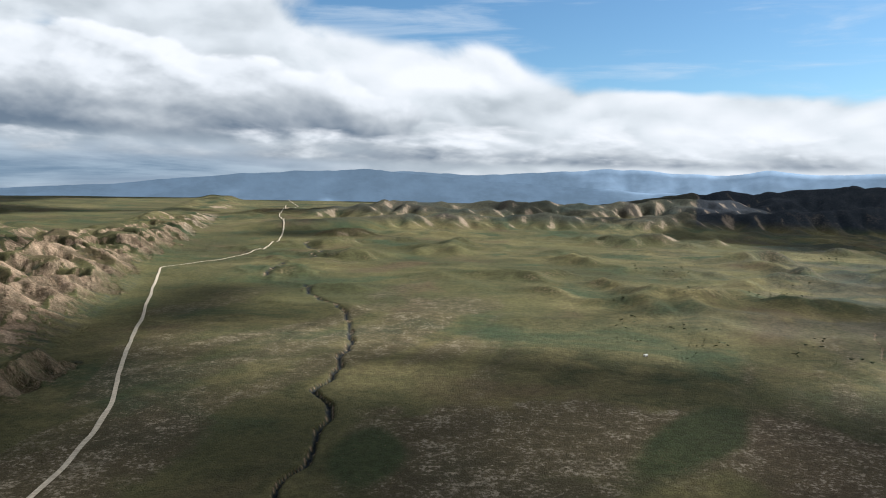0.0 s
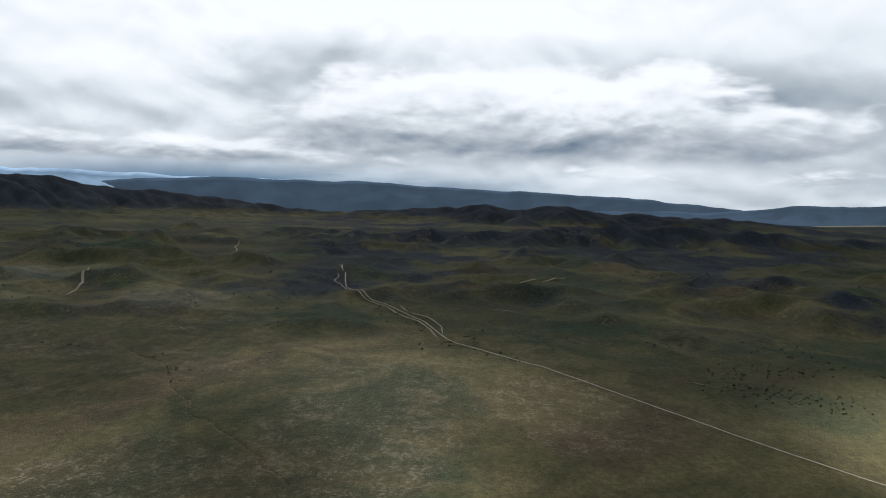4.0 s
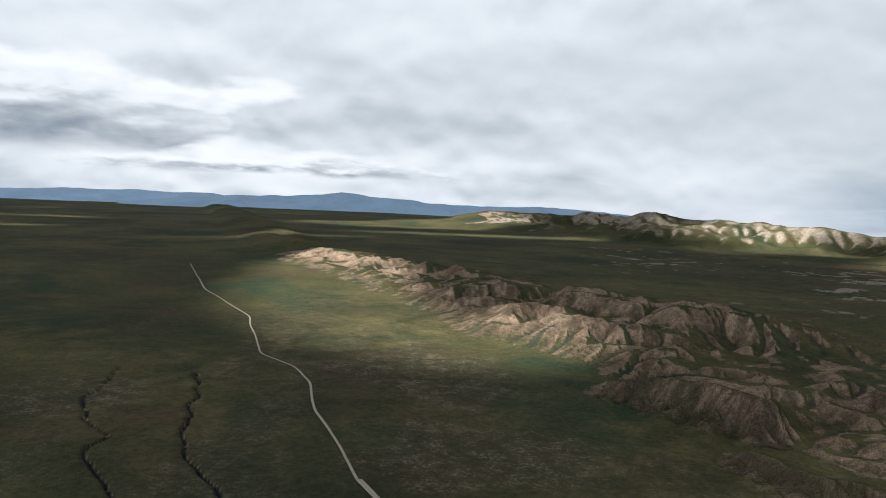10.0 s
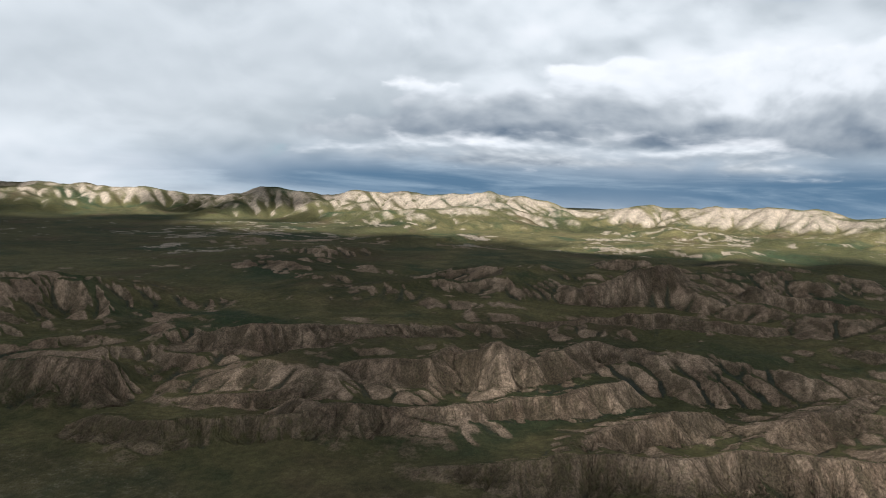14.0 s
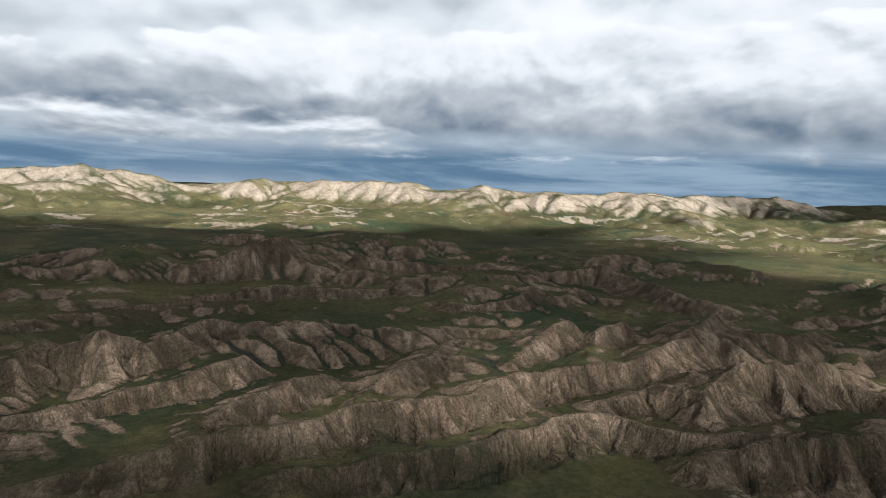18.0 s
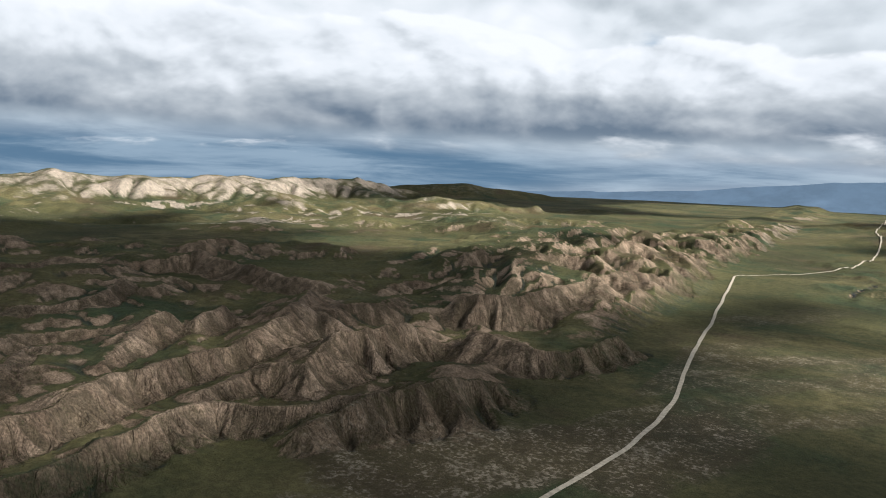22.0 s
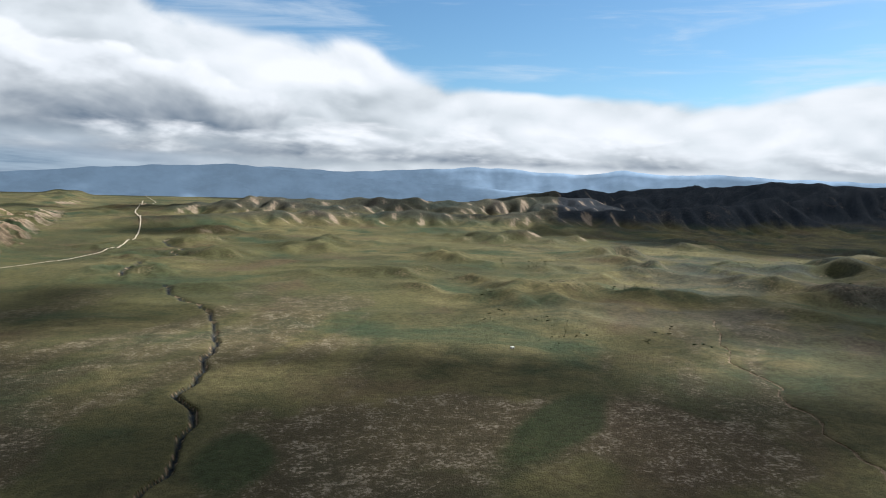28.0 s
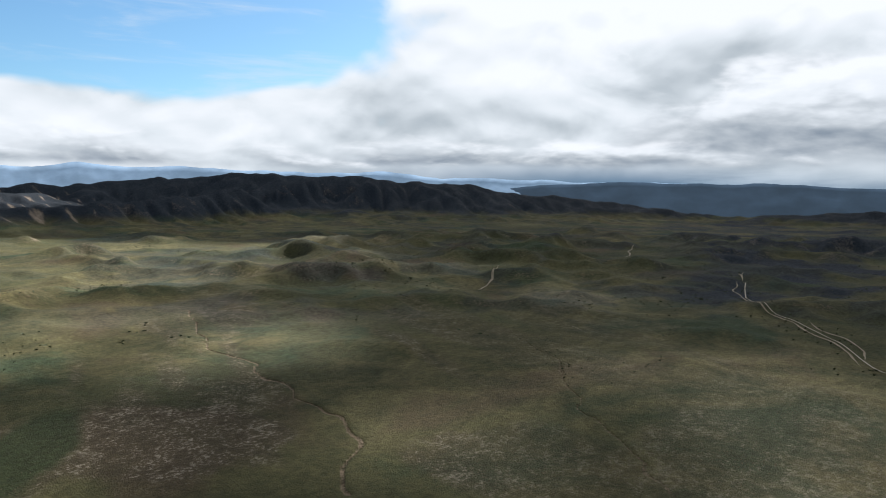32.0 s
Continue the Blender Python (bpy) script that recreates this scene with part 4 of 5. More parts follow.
def ribbon(name, pts, width, mat, label, wobble=4.0):
    """A road laid on the land along points."""
    p = np.array(pts, np.float64)
    s = np.concatenate([[0], np.cumsum(np.hypot(*np.diff(p, axis=0).T))])
    n = int(s[-1] / 4) + 2
    t = np.linspace(0, s[-1], n)
    x, y = np.interp(t, s, p[:, 0]), np.interp(t, s, p[:, 1])
    for _ in range(3):
        x[1:-1], y[1:-1] = (x[:-2] + 2 * x[1:-1] + x[2:]) / 4, (y[:-2] + 2 * y[1:-1] + y[2:]) / 4
    dx, dy = np.gradient(x), np.gradient(y)
    q = np.hypot(dx, dy)
    nx, ny = -dy / q, dx / q
    off = fbm(t, t * 0 + len(pts), 60, 301, 3) * wobble
    across = np.array([-0.5, -0.25, 0, 0.25, 0.5])
    half = width * (1 + fbm(t, t * 0 + 5, 25, 305, 3)[:, None] * 0.35)
    if name == "dry_wash":
        half = half * (0.12 + 0.88 * np.minimum(sstep(t, 0, 30), sstep(s[-1] - t, 0, 30)))[:, None] * (0.6 + 1.2 * vnoise(t / 14, t * 0 + 3, 311)[:, None])
    X = x[:, None] + nx[:, None] * (across * half + off[:, None])
    Y = y[:, None] + ny[:, None] * (across * half + off[:, None])
    Z = land(X.ravel(), Y.ravel())[0]
    Z = Z.reshape(X.shape)
    Z = np.maximum(Z.max(1, keepdims=True) * 0.5 + Z * 0.5, Z) + 0.12 + 0.0009 * np.hypot(X, Y)
    ob = sheet(name, X, Y, Z, mat, False)
    return tagged(ob, label, "road" if width > 3 else "track", kind="structure")


ribbon("road", [(-76, -279), (-95, -150), (-125, 0), (-145, 120), (-148, 203), (-151, 245), (-154, 287), (-160, 322), (-177, 374), (-214, 474), (-255, 598), (-367, 920), (-359, 952), (-324, 1034), (-305, 1171), (-303, 1306), (-360, 1614), (-440, 1976), (-492, 2141), (-567, 2600), (-647, 3187), (-851, 3967), (-1029, 4700)], 2.7, M_road, "pale gravel road along the foot of the scarp")
ribbon("road", [(-76, -279), (-76, -324), (-76, -373), (-84, -435), (-81, -476), (-64, -519), (-67, -596), (-72, -672), (-55, -766), (-42, -839), (-38, -915), (-32, -1134)], 1.35, M_road, "narrow pale gravel road over the plain")
ribbon("road", [(100, -150), (150, -190), (169, -220), (176, -230), (186, -247), (189, -259), (195, -289), (203, -337), (212, -385), (216, -438), (222, -490), (236, -518), (289, -603), (345, -694), (474, -879), (695, -1192)], 1.45, M_road, "pale gravel road past the farmstead")
ribbon("road", [(670, -1317), (780, -1697)], 3.6, M_road, "far stretch of pale gravel road")
ribbon("road", [(189, -261), (203, -252), (233, -227), (262, -198), (291, -172), (305, -159), (317, -147), (340, -127), (379, -96), (411, -69), (452, -38), (481, -9), (513, 24), (540, 54), (570, 68), (617, 86), (680, 125), (741, 177), (790, 202), (909, 235)], 1.0, M_road, "thin pale track across the plain")
ribbon("track", [(725, -460), (650, -386), (498, -251), (482, -304), (457, -372), (422, -418), (374, -465), (299, -533)], 1.05, M_track, "faint two-wheel dirt track")
ribbon("track", [(756, -416), (650, -386)], 1.05, M_track, "faint two-wheel dirt track")
ribbon("track", [(310, -641), (219, -723)], 1.05, M_track, "faint two-wheel dirt track")


# ranges at the horizon, blue from painted haze
def far_range(crest, dist, label, mat=None):
    az = np.arange(crest[0][0], crest[-1][0], 0.2)
    el = np.interp(az, [c[0] for c in crest], [c[1] for c in crest])
    a = np.radians(az)
    top = EYE + dist * np.tan(np.radians(el)) + fbm(az * 40, az * 0 + dist, 90, 401, 4) * 26
    x, y, z = [], [], []
    for k in range(9):
        f = k / 8
        d = dist - 420 * (1 - f) ** 1.2 + fbm(az * 40, az * 0 + k * 30, 120, 403, 3) * 160 * (1 - f)
        x.append(d * np.sin(a)), y.append(d * np.cos(a))
        z.append(-60 + (top + 60) * f ** 0.9 + fbm(az * 40, az * 0 + k * 50, 60, 407, 4, 0.6) * 36 * f * (1 - f) * 4)
    x.append((dist + 60) * np.sin(a)), y.append((dist + 60) * np.cos(a)), z.append(top * 0 - 60)
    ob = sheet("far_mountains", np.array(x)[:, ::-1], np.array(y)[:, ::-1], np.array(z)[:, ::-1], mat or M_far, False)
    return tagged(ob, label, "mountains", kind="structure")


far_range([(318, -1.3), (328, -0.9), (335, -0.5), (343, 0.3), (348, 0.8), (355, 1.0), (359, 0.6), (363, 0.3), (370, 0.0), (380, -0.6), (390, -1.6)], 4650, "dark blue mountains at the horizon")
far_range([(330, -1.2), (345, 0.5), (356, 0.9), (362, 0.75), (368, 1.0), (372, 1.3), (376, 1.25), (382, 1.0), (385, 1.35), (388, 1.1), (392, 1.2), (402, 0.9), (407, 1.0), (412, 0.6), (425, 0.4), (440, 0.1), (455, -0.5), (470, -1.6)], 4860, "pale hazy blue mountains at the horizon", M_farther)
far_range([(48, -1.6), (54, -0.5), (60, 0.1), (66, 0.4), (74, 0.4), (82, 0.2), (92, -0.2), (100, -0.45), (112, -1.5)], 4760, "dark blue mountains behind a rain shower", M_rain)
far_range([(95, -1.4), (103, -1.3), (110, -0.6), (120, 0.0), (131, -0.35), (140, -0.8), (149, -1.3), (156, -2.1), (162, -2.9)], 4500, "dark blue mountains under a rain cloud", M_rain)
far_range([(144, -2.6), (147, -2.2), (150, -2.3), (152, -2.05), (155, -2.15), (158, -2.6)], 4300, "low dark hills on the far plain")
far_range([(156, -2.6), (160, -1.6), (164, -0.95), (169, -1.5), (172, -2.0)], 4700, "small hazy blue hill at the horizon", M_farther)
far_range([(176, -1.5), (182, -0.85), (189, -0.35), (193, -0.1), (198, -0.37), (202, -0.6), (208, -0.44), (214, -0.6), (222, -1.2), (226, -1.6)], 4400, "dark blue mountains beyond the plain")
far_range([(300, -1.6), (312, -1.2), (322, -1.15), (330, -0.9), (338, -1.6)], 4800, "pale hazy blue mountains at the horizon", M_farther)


# a low glowing blue sheet stands in for haze over the far plain
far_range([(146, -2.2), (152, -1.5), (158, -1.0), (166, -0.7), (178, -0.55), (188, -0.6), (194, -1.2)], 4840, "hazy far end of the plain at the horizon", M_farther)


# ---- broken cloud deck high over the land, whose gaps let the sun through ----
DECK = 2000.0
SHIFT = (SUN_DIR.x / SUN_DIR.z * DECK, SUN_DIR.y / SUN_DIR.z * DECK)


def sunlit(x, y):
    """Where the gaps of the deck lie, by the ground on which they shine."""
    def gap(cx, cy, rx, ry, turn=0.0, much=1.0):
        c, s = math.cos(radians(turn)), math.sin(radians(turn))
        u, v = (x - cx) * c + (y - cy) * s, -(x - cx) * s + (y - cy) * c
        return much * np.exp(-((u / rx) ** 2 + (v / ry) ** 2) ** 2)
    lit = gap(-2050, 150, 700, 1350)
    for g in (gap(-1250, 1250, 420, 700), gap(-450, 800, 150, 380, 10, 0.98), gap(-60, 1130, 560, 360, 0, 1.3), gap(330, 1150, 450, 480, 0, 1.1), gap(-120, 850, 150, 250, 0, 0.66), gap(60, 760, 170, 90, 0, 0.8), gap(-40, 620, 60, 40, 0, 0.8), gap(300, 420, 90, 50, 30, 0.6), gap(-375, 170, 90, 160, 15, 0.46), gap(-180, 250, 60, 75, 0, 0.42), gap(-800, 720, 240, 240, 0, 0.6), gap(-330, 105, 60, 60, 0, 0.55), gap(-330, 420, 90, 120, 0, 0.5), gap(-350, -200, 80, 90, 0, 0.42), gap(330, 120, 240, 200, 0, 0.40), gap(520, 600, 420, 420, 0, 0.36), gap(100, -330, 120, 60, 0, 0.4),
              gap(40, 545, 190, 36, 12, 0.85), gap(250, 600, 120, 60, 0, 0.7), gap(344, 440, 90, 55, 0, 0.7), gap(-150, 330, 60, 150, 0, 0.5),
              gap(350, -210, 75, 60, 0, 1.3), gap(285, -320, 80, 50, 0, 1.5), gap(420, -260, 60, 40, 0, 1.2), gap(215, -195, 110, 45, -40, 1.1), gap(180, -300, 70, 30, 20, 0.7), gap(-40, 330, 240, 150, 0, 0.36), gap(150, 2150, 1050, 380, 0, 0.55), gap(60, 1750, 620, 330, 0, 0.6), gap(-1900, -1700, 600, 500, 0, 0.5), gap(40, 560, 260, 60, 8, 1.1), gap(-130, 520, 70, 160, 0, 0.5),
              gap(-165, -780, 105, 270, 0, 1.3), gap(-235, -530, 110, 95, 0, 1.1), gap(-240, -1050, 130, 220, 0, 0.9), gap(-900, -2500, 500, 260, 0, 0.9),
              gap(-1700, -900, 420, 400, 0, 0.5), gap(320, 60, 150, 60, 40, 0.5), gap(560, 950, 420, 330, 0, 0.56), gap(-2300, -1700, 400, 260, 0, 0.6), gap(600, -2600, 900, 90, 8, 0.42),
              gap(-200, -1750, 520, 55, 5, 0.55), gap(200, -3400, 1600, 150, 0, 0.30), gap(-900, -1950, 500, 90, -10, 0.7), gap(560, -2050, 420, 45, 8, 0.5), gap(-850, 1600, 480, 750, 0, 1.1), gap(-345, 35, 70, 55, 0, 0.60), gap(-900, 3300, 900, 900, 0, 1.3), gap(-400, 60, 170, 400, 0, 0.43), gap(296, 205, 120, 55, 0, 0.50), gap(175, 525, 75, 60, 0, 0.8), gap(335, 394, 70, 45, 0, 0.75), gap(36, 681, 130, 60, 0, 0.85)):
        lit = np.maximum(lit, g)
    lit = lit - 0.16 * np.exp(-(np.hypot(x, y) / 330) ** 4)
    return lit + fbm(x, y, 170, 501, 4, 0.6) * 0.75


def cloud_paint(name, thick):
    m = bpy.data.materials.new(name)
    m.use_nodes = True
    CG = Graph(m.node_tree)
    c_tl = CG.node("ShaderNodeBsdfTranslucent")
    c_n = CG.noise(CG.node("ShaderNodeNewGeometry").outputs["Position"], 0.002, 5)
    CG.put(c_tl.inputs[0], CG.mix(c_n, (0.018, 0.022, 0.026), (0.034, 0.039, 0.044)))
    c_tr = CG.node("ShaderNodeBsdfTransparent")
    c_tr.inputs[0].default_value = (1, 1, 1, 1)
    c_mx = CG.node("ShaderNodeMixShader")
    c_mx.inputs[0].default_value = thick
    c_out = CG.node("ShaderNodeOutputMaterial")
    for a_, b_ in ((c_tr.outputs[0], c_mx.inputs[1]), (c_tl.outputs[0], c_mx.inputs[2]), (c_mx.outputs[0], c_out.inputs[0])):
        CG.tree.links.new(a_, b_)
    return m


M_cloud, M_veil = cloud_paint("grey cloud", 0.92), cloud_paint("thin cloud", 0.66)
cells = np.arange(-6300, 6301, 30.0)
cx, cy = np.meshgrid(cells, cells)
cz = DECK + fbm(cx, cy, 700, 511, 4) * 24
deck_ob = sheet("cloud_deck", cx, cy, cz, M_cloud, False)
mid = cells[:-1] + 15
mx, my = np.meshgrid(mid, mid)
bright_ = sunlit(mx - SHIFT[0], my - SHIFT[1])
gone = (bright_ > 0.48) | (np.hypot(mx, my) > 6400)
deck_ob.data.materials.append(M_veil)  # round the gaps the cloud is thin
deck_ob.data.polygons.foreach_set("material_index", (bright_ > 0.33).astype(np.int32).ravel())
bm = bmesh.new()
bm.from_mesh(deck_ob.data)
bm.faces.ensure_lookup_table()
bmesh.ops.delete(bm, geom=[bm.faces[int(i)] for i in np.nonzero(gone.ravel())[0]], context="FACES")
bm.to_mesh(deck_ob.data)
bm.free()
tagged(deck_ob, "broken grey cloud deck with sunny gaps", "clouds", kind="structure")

# ---- things ----
def part(name, bm, mat, parent, label=""):
    me = bpy.data.meshes.new(name)
    bm.to_mesh(me)
    bm.free()
    me.materials.append(mat)
    ob = new(name, me)
    ob.parent = parent
    return tagged(ob, label) if label else ob


def height(x, y):
    return float(land(np.array([float(x)]), np.array([float(y)]))[0][0])


def thing(name, label, category, group=""):
    return tagged(new(name), label, category, group)


def box(bm, x, y, z, sx, sy, sz, bevel=0.0):
    geo = bmesh.ops.create_cube(bm, size=1.0, matrix=Matrix.Translation((x, y, z)) @ Matrix.Diagonal((sx, sy, sz, 1)))
    if bevel:
        edges = {e for v in geo["verts"] for e in v.link_edges}
        bmesh.ops.bevel(bm, geom=list(edges), offset=bevel, segments=2, affect="EDGES", profile=0.5)
    return bm


def foliage(dark, light):
    def build(g, b):
        r = g.node("ShaderNodeObjectInfo").outputs["Random"]
        n = g.noise(g.node("ShaderNodeNewGeometry").outputs["Position"], 1.3, 3)
        g.put(b.inputs["Base Color"], g.mix(g.math("MULTIPLY_ADD", n, 0.8, g.math("MULTIPLY_ADD", r, 0.5, -0.2)), dark, light))
    return build


M_leaf = material("dull green leaves", foliage((0.038, 0.050, 0.028), (0.085, 0.098, 0.052)), 0.8)
M_fresh = material("bright green leaves", foliage((0.040, 0.075, 0.022), (0.095, 0.150, 0.045)), 0.7)
M_bark = material("grey bark", plain_paint((0.13, 0.105, 0.08), 0.3, 6.0))
M_white = material("weathered white paint", plain_paint((0.78, 0.77, 0.74), 0.08, 1.5), 0.5, 0.4)
M_roofing = material("white coated metal roof", plain_paint((0.72, 0.73, 0.74), 0.1, 0.8), 0.4, 0.5)
M_glass = material("dark window glass", plain_paint((0.03, 0.035, 0.04), 0.1, 1.0), 0.05, 0.6)
M_wood = material("grey weathered boards", plain_paint((0.22, 0.19, 0.15), 0.3, 2.0))
M_stalk = material("dead straw stalks", foliage((0.11, 0.085, 0.05), (0.25, 0.205, 0.14)), 0.9)
M_tuft = material("olive grass tufts", foliage((0.060, 0.064, 0.030), (0.13, 0.125, 0.058)), 0.9)


def leaf_cloud(bm, rng, centre, radius, count, size):
    """Many small leaf sprays scattered through an uneven ball."""
    for _ in range(count):
        d = Vector((rng.gauss(0, 1), rng.gauss(0, 1), rng.gauss(0, 1))).normalized()
        p = Vector(centre) + Vector((d.x * radius[0], d.y * radius[1], d.z * radius[2])) * rng.uniform(0.55, 1.0)
        a, b = Vector((rng.gauss(0, 1), rng.gauss(0, 1), rng.gauss(0, 1))).normalized(), d
        s = size * rng.uniform(0.6, 1.4)
        u = a.cross(b).normalized() * s
        v = u.cross(a).normalized() * s
        bm.faces.new([bm.verts.new(p + q) for q in (u, v * 0.7, -u, -v * 0.7)])


def limb(bm, p, q, r0, r1, sides=6):
    p, q = Vector(p), Vector(q)
    turn = (q - p).to_track_quat("Z", "Y").to_matrix()
    rings_ = [[bm.verts.new(c + turn @ Vector((r * math.cos(k * 2 * math.pi / sides), r * math.sin(k * 2 * math.pi / sides), 0))) for k in range(sides)] for c, r in ((p, r0), (q, r1))]
    for k in range(sides):
        bm.faces.new((rings_[0][k], rings_[0][(k + 1) % sides], rings_[1][(k + 1) % sides], rings_[1][k]))


def shrub(seed, group, label):
    rng = random.Random(seed)
    root = thing("shrub", label, "shrub", group)
    bm = bmesh.new()
    for k in range(5):
        a = k * 1.26 + rng.uniform(-0.3, 0.3)
        limb(bm, (0, 0, -0.15), (0.5 * math.cos(a), 0.5 * math.sin(a), 0.7), 0.06, 0.025, 5)
    part("stems", bm, M_bark, root)
    bm = bmesh.new()
    for k in range(7):
        a = rng.uniform(0, 6.3)
        r = rng.uniform(0.15, 0.75)
        leaf_cloud(bm, rng, (r * math.cos(a), r * math.sin(a), rng.uniform(0.45, 0.95)), (0.55, 0.55, 0.42), 45, 0.16)
    part("crown", bm, M_leaf, root)
    return root


def tree(seed, tall, mat, label, group):
    rng = random.Random(seed)
    root = thing("tree", label, "tree", group)
    bm = bmesh.new()
    limb(bm, (0, 0, -0.3), (0.1, 0.05, tall * 0.28), 0.26, 0.19, 8)
    limb(bm, (0.1, 0.05, tall * 0.28), (0.0, -0.1, tall * 0.62), 0.19, 0.09, 8)
    part("trunk", bm, M_bark, root)
    tips = []
    for k in range(6):
        a = k * 1.05 + rng.uniform(-0.3, 0.3)
        z0 = tall * rng.uniform(0.26, 0.5)
        tip = (math.cos(a) * tall * 0.28, math.sin(a) * tall * 0.28, z0 + tall * rng.uniform(0.15, 0.28))
        bm = bmesh.new()
        limb(bm, (0.05, 0, z0), tip, 0.1, 0.03)
        part("limb", bm, M_bark, root)
        tips.append(tip)
    bm = bmesh.new()
    for tip in tips + [(0, 0, tall * 0.72), (0.3, 0.2, tall * 0.85)]:
        for _ in range(2):
            c = [tip[i] + rng.uniform(-0.4, 0.4) for i in range(3)]
            leaf_cloud(bm, rng, c, (tall * 0.17, tall * 0.17, tall * 0.13), 70, 0.2)
    part("crown", bm, mat, root)
    return root


def window(parent, x, y, z, wide, high, turn):
    """A framed pane set on a wall."""
    bm = bmesh.new()
    m = Matrix.Translation((x, y, z)) @ Matrix.Rotation(turn, 4, "Z")
    for sx, sz, px, pz in ((wide, 0.08, 0, high / 2), (wide, 0.08, 0, -high / 2), (0.08, high, wide / 2, 0), (0.08, high, -wide / 2, 0)):
        bmesh.ops.create_cube(bm, size=1.0, matrix=m @ Matrix.Translation((px, 0, pz)) @ Matrix.Diagonal((sx, 0.1, sz, 1)))
    frame_ = part("window", bm, M_white, parent)
    bm = bmesh.new()
    bmesh.ops.create_cube(bm, size=1.0, matrix=m @ Matrix.Diagonal((wide - 0.08, 0.04, high - 0.08, 1)))
    part("pane", bm, M_glass, frame_)


def gable(bm, lx, ly, z, rise, over):
    pts = [(-lx / 2 - over, -ly / 2 - over, z), (lx / 2 + over, -ly / 2 - over, z), (lx / 2 + over, ly / 2 + over, z), (-lx / 2 - over, ly / 2 + over, z), (-lx / 2 - over, 0, z + rise), (lx / 2 + over, 0, z + rise)]
    v = [bm.verts.new(p) for p in pts]
    for f in ((0, 1, 5, 4), (2, 3, 4, 5), (0, 4, 3), (1, 2, 5), (0, 3, 2, 1)):
        bm.faces.new([v[i] for i in f])


# the farmstead
house = thing("mobile_home", "long low white mobile home beside a gravel road", "house")
house.matrix_basis = pose(219.5, -346.5, height(219.5, -346.5), 0, 0, 60) @ Matrix.Scale(0.88, 4)
part("wall", box(bmesh.new(), 0, 0, 1.35, 7.4, 3.2, 2.3, 0.05), M_white, house)
bm = bmesh.new()
gable(bm, 7.4, 3.2, 2.52, 0.45, 0.2)
part("roof", bm, M_roofing, house)
part("skirting", box(bmesh.new(), 0, 0, 0.1, 7.2, 3.0, 0.5), M_wood, house)
part("door", box(bmesh.new(), 0.8, 1.62, 1.2, 0.9, 0.08, 2.0), M_wood, house, "grey wooden door")
part("step", box(bmesh.new(), 0.8, 2.1, 0.14, 1.2, 0.9, 0.3, 0.03), M_wood, house)
for wx_ in (-2.6, -0.9, 2.6):
    window(house, wx_, 1.62, 1.65, 1.1, 0.8, 0)
    window(house, wx_, -1.62, 1.65, 1.1, 0.8, 0)
part("annex", box(bmesh.new(), -4.6, 0.3, 0.95, 1.8, 2.4, 1.9, 0.05), M_white, house, "lower white lean-to")
part("annex_roof", box(bmesh.new(), -4.6, 0.3, 1.97, 2.0, 2.6, 0.12), M_roofing, house)

shed = thing("shed", "small pale metal shed among dark trees", "shed")
shed.matrix_basis = pose(222, -380.5, height(222, -380.5), 0, 0, 50)
part("wall", box(bmesh.new(), 0, 0, 1.1, 3.6, 2.6, 2.2, 0.03), M_wood, shed)
bm = bmesh.new()
gable(bm, 3.6, 2.6, 2.22, 0.6, 0.2)
part("roof", bm, M_roofing, shed)
part("door", box(bmesh.new(), 0, 1.33, 0.95, 1.3, 0.06, 1.9), M_white, shed)

bm = bmesh.new()
bm.faces.new([bm.verts.new((x, y, height(x, y) + 0.35)) for x, y in [(202.5, -334), (202, -341), (208, -343.5), (213.5, -342), (213, -339), (208, -337.5)]])
bmesh.ops.subdivide_edges(bm, edges=bm.edges[:], cuts=2, use_grid_fill=True)
pad = tagged(part("driveway", bm, M_road, None), "pale gravel turnout in front of the mobile home", "driveway", kind="structure")

tank = thing("water_tank", "small white water tank alone on the plain", "tank")
tank.matrix_basis = pose(147, 491, height(147, 491), 0, 0, 25)
part("vessel", box(bmesh.new(), 0, 0, 1.15, 3.0, 1.7, 1.5, 0.3), M_white, tank)
part("lid", box(bmesh.new(), 0.4, 0, 1.95, 0.6, 0.6, 0.14, 0.03), M_roofing, tank)
for lx in (-1.2, 1.2):
    part("skid", box(bmesh.new(), lx, 0, 0.2, 0.2, 1.7, 0.5), M_wood, tank)

green_tree = tree(11, 3.4, M_fresh, "bright green leafy tree near the mobile home", "farm trees")
green_tree.matrix_basis = pose(236, -338, height(236, -338) - 0.1)
for x, y, s in ((233, -339.5, 0.7), (228, -338, 1.0), (225.5, -336.5, 0.6)):
    copy_thing(green_tree, pose(x, y, height(x, y) - 0.1, 0, 0, x * 37) @ Matrix.Scale(s, 4))
dark_tree = tree(12, 3.8, M_leaf, "dark leafy tree in a row behind the mobile home", "farm trees")
dark_tree.matrix_basis = pose(229, -368, height(229, -368) - 0.1)
for x, y, s in ((224, -369.5, 0.8), (226, -377, 0.9), (218, -381, 0.8), (231.5, -366, 0.6)):
    copy_thing(dark_tree, pose(x, y, height(x, y) - 0.1, 0, 0, x * 37) @ Matrix.Scale(s, 4))

# shrubs
KINDS = [shrub(20 + k, "desert shrubs", "dark rounded saltbush shrub on the plain") for k in range(4)]
first = dict(zip(range(4), ((209, -306), (205, -308.5), (205, -315), (204, -318))))
for k, (x, y) in first.items():
    KINDS[k].matrix_basis = pose(x, y, height(x, y), 0, 0, 70 * k)
srng = random.Random(77)


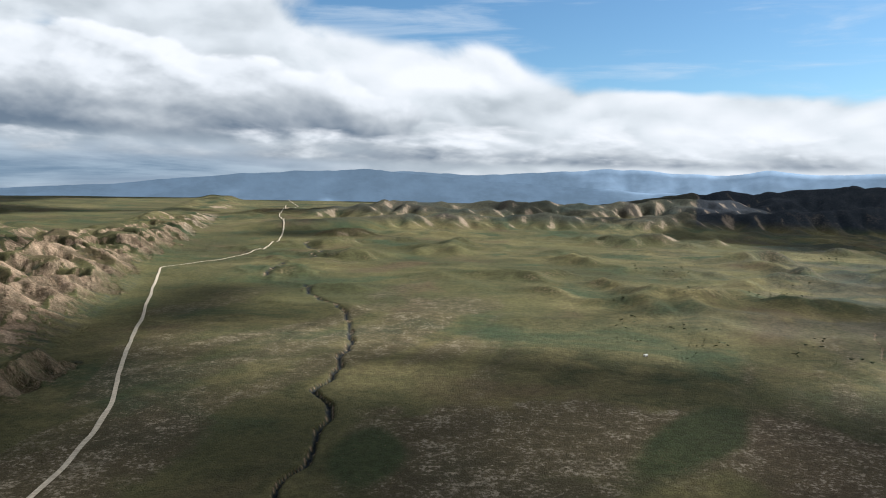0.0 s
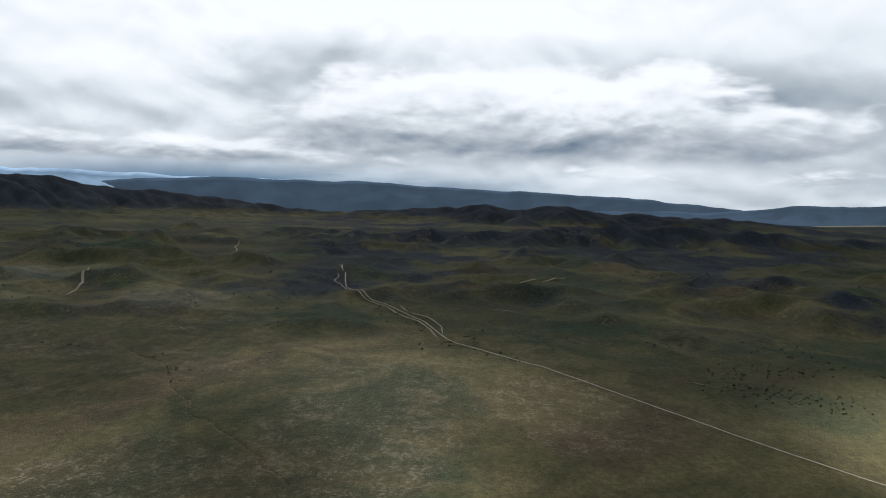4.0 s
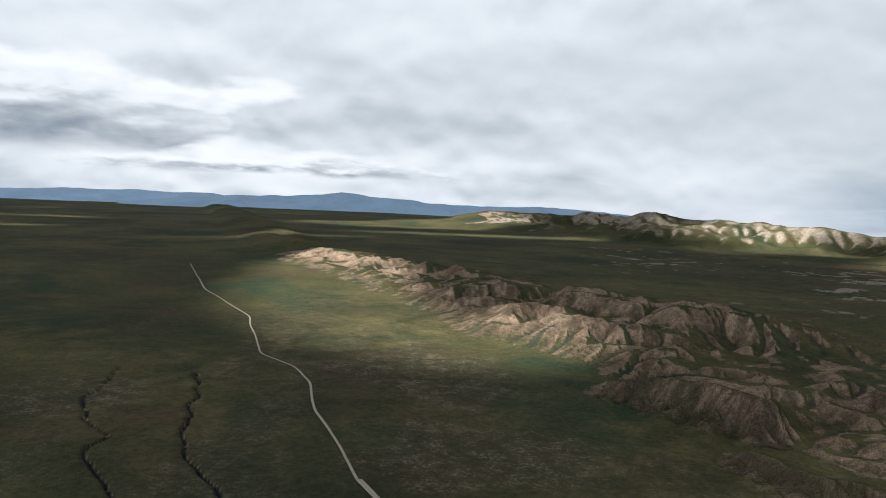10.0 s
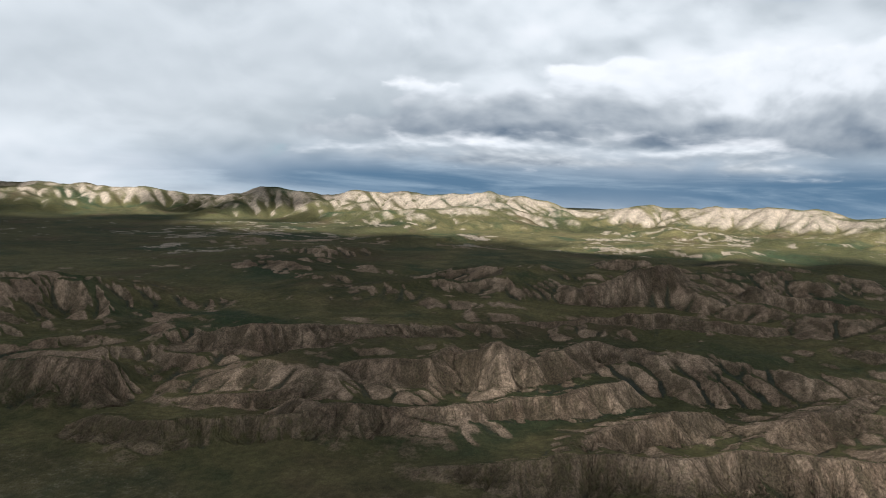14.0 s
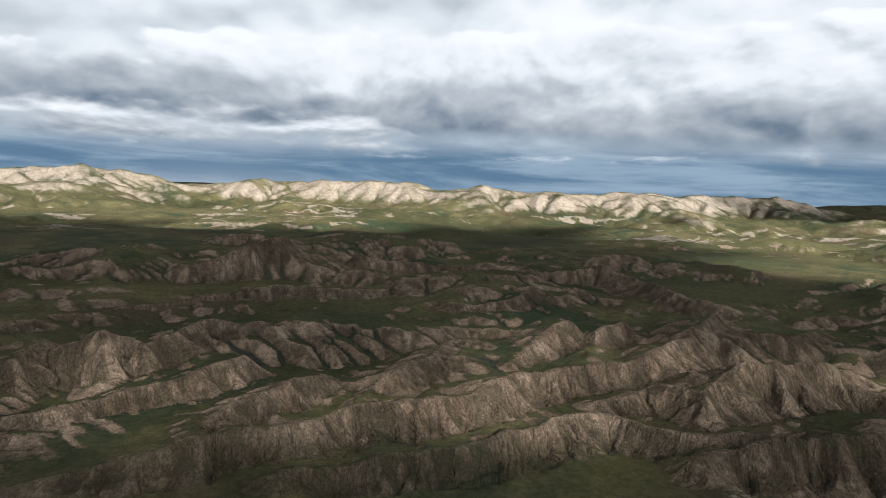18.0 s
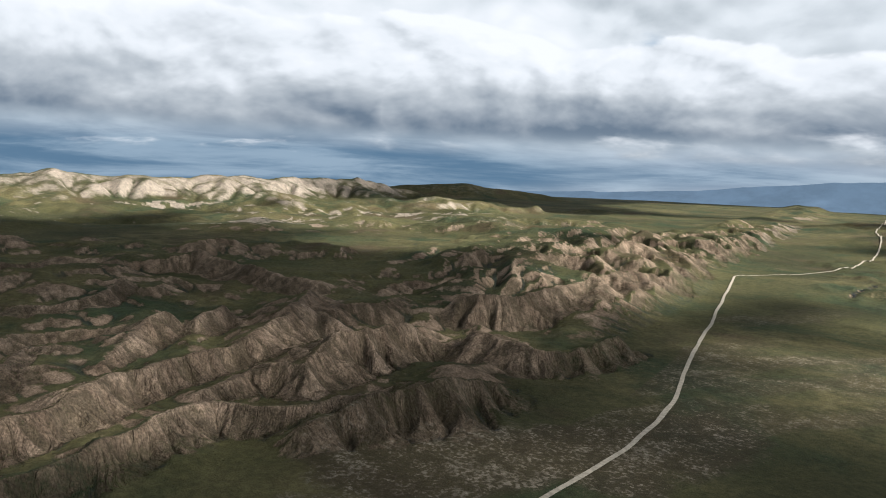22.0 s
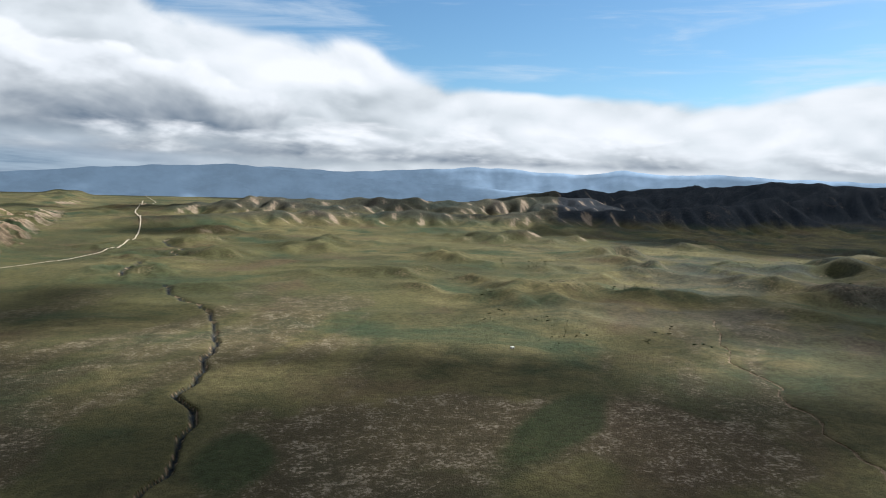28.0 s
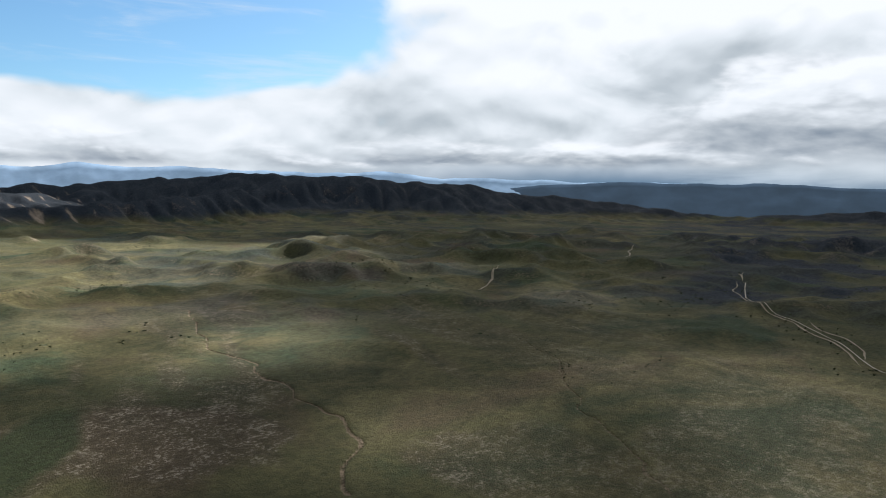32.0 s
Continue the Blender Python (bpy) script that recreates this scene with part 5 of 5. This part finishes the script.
def plant(x, y, size):
    ob = KINDS[srng.randrange(4)]
    copy_thing(ob, pose(x, y, height(x, y) - 0.05, 0, 0, srng.uniform(0, 360)) @ Matrix.Scale(size * srng.uniform(0.7, 1.3), 4))


for x, y in ((205, -323), (206, -327), (207, -330), (213, -349), (212, -352), (226, -352)):
    plant(x, y, 0.9)


def strew(path, count, spread, size):
    p = np.array(path, float)
    s = np.concatenate([[0], np.cumsum(np.hypot(*np.diff(p, axis=0).T))])
    for _ in range(count):
        t = srng.uniform(0, s[-1])
        plant(float(np.interp(t, s, p[:, 0])) + srng.gauss(0, spread), float(np.interp(t, s, p[:, 1])) + srng.gauss(0, spread), size)



strew([(486, -133), (505, -168), (503, -202)], 60, 10, 0.60)
strew([(449, -135), (443, -167), (418, -190)], 90, 12, 0.60)
strew([(909, 235), (790, 202), (741, 177), (680, 125), (617, 86), (570, 68), (540, 54), (496, 3)], 110, 14, 0.75)
strew([(552, 26), (600, -20), (660, 30), (700, 100)], 26, 40, 0.65)
strew([(459, 285), (459, 273), (446, 251), (425, 229), (409, 216), (376, 204)], 18, 7, 0.59)
strew([(476, 188), (450, 174), (410, 162)], 9, 9, 0.59)
strew([(481, 1311), (411, 1106), (342, 895), (291, 751), (254, 631), (221, 566), (193, 524), (171, 487)], 40, 6, 0.54)
strew([(620, 300), (700, 260), (560, 380), (640, 420)], 18, 50, 0.65)
strew([(482, -304), (457, -372), (374, -440)], 12, 8, 0.65)
for x, y in ((198, -748), (193, -750), (188, -752)):
    copy_thing(dark_tree, pose(x, y, height(x, y) - 0.1, 0, 0, x * 31) @ Matrix.Scale(0.8, 4))

# pale dry washes and old tracks
for pts in ([(649, 455), (716, 485), (754, 500), (814, 537)], [(536, 287), (541, 278), (532, 263)], [(1110, 477), (1236, 524), (1285, 538)], [(695, 38), (700, 20), (689, 0)],
            [(798, 29), (836, 14), (893, -28), (954, -57)], [(462, -106), (452, -124)], [(909, 235), (960, 262), (1010, 262)]):
    ribbon("dry_wash", pts, 1.7, M_track, "pale sandy bed of a dry wash", 14.0)
ribbon("dry_wash", [(545, 62), (572, 76), (620, 96), (684, 136), (745, 186), (795, 212), (905, 243)], 1.3, M_track, "braided pale sandy bed of a dry wash", 14.0)
ribbon("dry_wash", [(560, 60), (590, 72), (640, 92), (700, 128)], 1.1, M_track, "braided pale sandy bed of a dry wash", 22.0)


def clumps(name, places, low, high, mat, label, seed):
    """Small tufts, each a few leaning blades, all in one mesh."""
    rng = np.random.default_rng(seed)
    n = len(places)
    base = np.array(places)
    z = land(base[:, 0].copy(), base[:, 1].copy())[0]
    verts, faces = [], []
    size = rng.uniform(low, high, n)
    for k in range(3):
        a = rng.uniform(0, 6.283, n)
        w = size * 0.55
        dx, dy = np.cos(a) * w, np.sin(a) * w
        lean = rng.normal(0, 0.7, (n, 2)) * size[:, None]
        verts.append(np.stack([np.stack([base[:, 0] - dx, base[:, 1] - dy, z - 0.05], 1), np.stack([base[:, 0] + dx, base[:, 1] + dy, z - 0.05], 1),
                               np.stack([base[:, 0] + dx * 0.7 + lean[:, 0], base[:, 1] + dy * 0.7 + lean[:, 1], z + size * 0.45], 1), np.stack([base[:, 0] - dx * 0.7 + lean[:, 0], base[:, 1] - dy * 0.7 + lean[:, 1], z + size * 0.5], 1)], 1).reshape(-1, 3))
    co = np.concatenate(verts).astype(np.float32)
    me = bpy.data.meshes.new(name)
    me.vertices.add(len(co))
    me.vertices.foreach_set("co", co.ravel())
    me.loops.add(len(co))
    me.loops.foreach_set("vertex_index", np.arange(len(co), dtype=np.int32))
    me.polygons.add(len(co) // 4)
    me.polygons.foreach_set("loop_start", np.arange(0, len(co), 4, dtype=np.int32))
    me.update(calc_edges=True)
    me.materials.append(mat)
    return tagged(new(name, me), label, "grass", kind="stuff")


grng = np.random.default_rng(5)
gr, ga = np.sqrt(grng.uniform(210 ** 2, 620 ** 2, 60000)), grng.uniform(0, 6.2832, 60000)
tx, ty = gr * np.sin(ga), gr * np.cos(ga)
east = (tx > np.interp(ty, SCARP_Y, SCARP_X) + 10)
keep = east & (fbm(tx, ty, 30, 601, 3) > -0.05)
clumps("grass_tufts", np.stack([tx[keep], ty[keep]], 1), 0.15, 0.38, M_tuft, "olive tufts of grass on the plain", 3)
gr, ga = np.sqrt(grng.uniform(240 ** 2, 680 ** 2, 70000)), grng.uniform(3.3, 6.05, 70000)
tx, ty = gr * np.sin(ga), gr * np.cos(ga)
keep = (tx < np.interp(ty, SCARP_Y, SCARP_X) - 5) & (fbm(tx, ty, 20, 607, 3) > -0.03)
clumps("low_scrub", np.stack([tx[keep], ty[keep]], 1), 0.25, 0.6, M_tuft, "low dull scrub on the ridges", 4)
sr, sa = np.sqrt(grng.uniform(210 ** 2, 520 ** 2, 150000)), grng.uniform(0, 6.2832, 150000)
tx, ty = sr * np.sin(sa), sr * np.cos(sa)
density = np.zeros_like(tx)
for cx_, cy_, rx_, ry_ in SPECKS:
    density = np.maximum(density, np.exp(-(((tx - cx_) / rx_) ** 2 + ((ty - cy_) / ry_) ** 2) ** 1.5))
keep = (grng.uniform(0, 1, len(tx)) < density * 0.8 * sstep(fbm(tx, ty, 14, 611, 3), -0.05, 0.12)) & (tx > np.interp(ty, SCARP_Y, SCARP_X) + 10)
clumps("dead_stalks", np.stack([tx[keep], ty[keep]], 1), 0.18, 0.40, M_stalk, "pale dead stalks in patches on the plain", 6)

br, ba = np.sqrt(grng.uniform(560 ** 2, 1700 ** 2, 16000)), np.radians(grng.uniform(14, 132, 16000))
tx, ty = br * np.sin(ba), br * np.cos(ba)
keep = (fbm(tx, ty, 130, 621, 4, 0.65) > 0.02) & (fbm(tx, ty, 35, 627, 3) > -0.02)
clumps("sagebrush", np.stack([tx[keep], ty[keep]], 1), 0.8, 1.9, M_leaf, "scattered dark sagebrush on the eastern hummocks", 8)
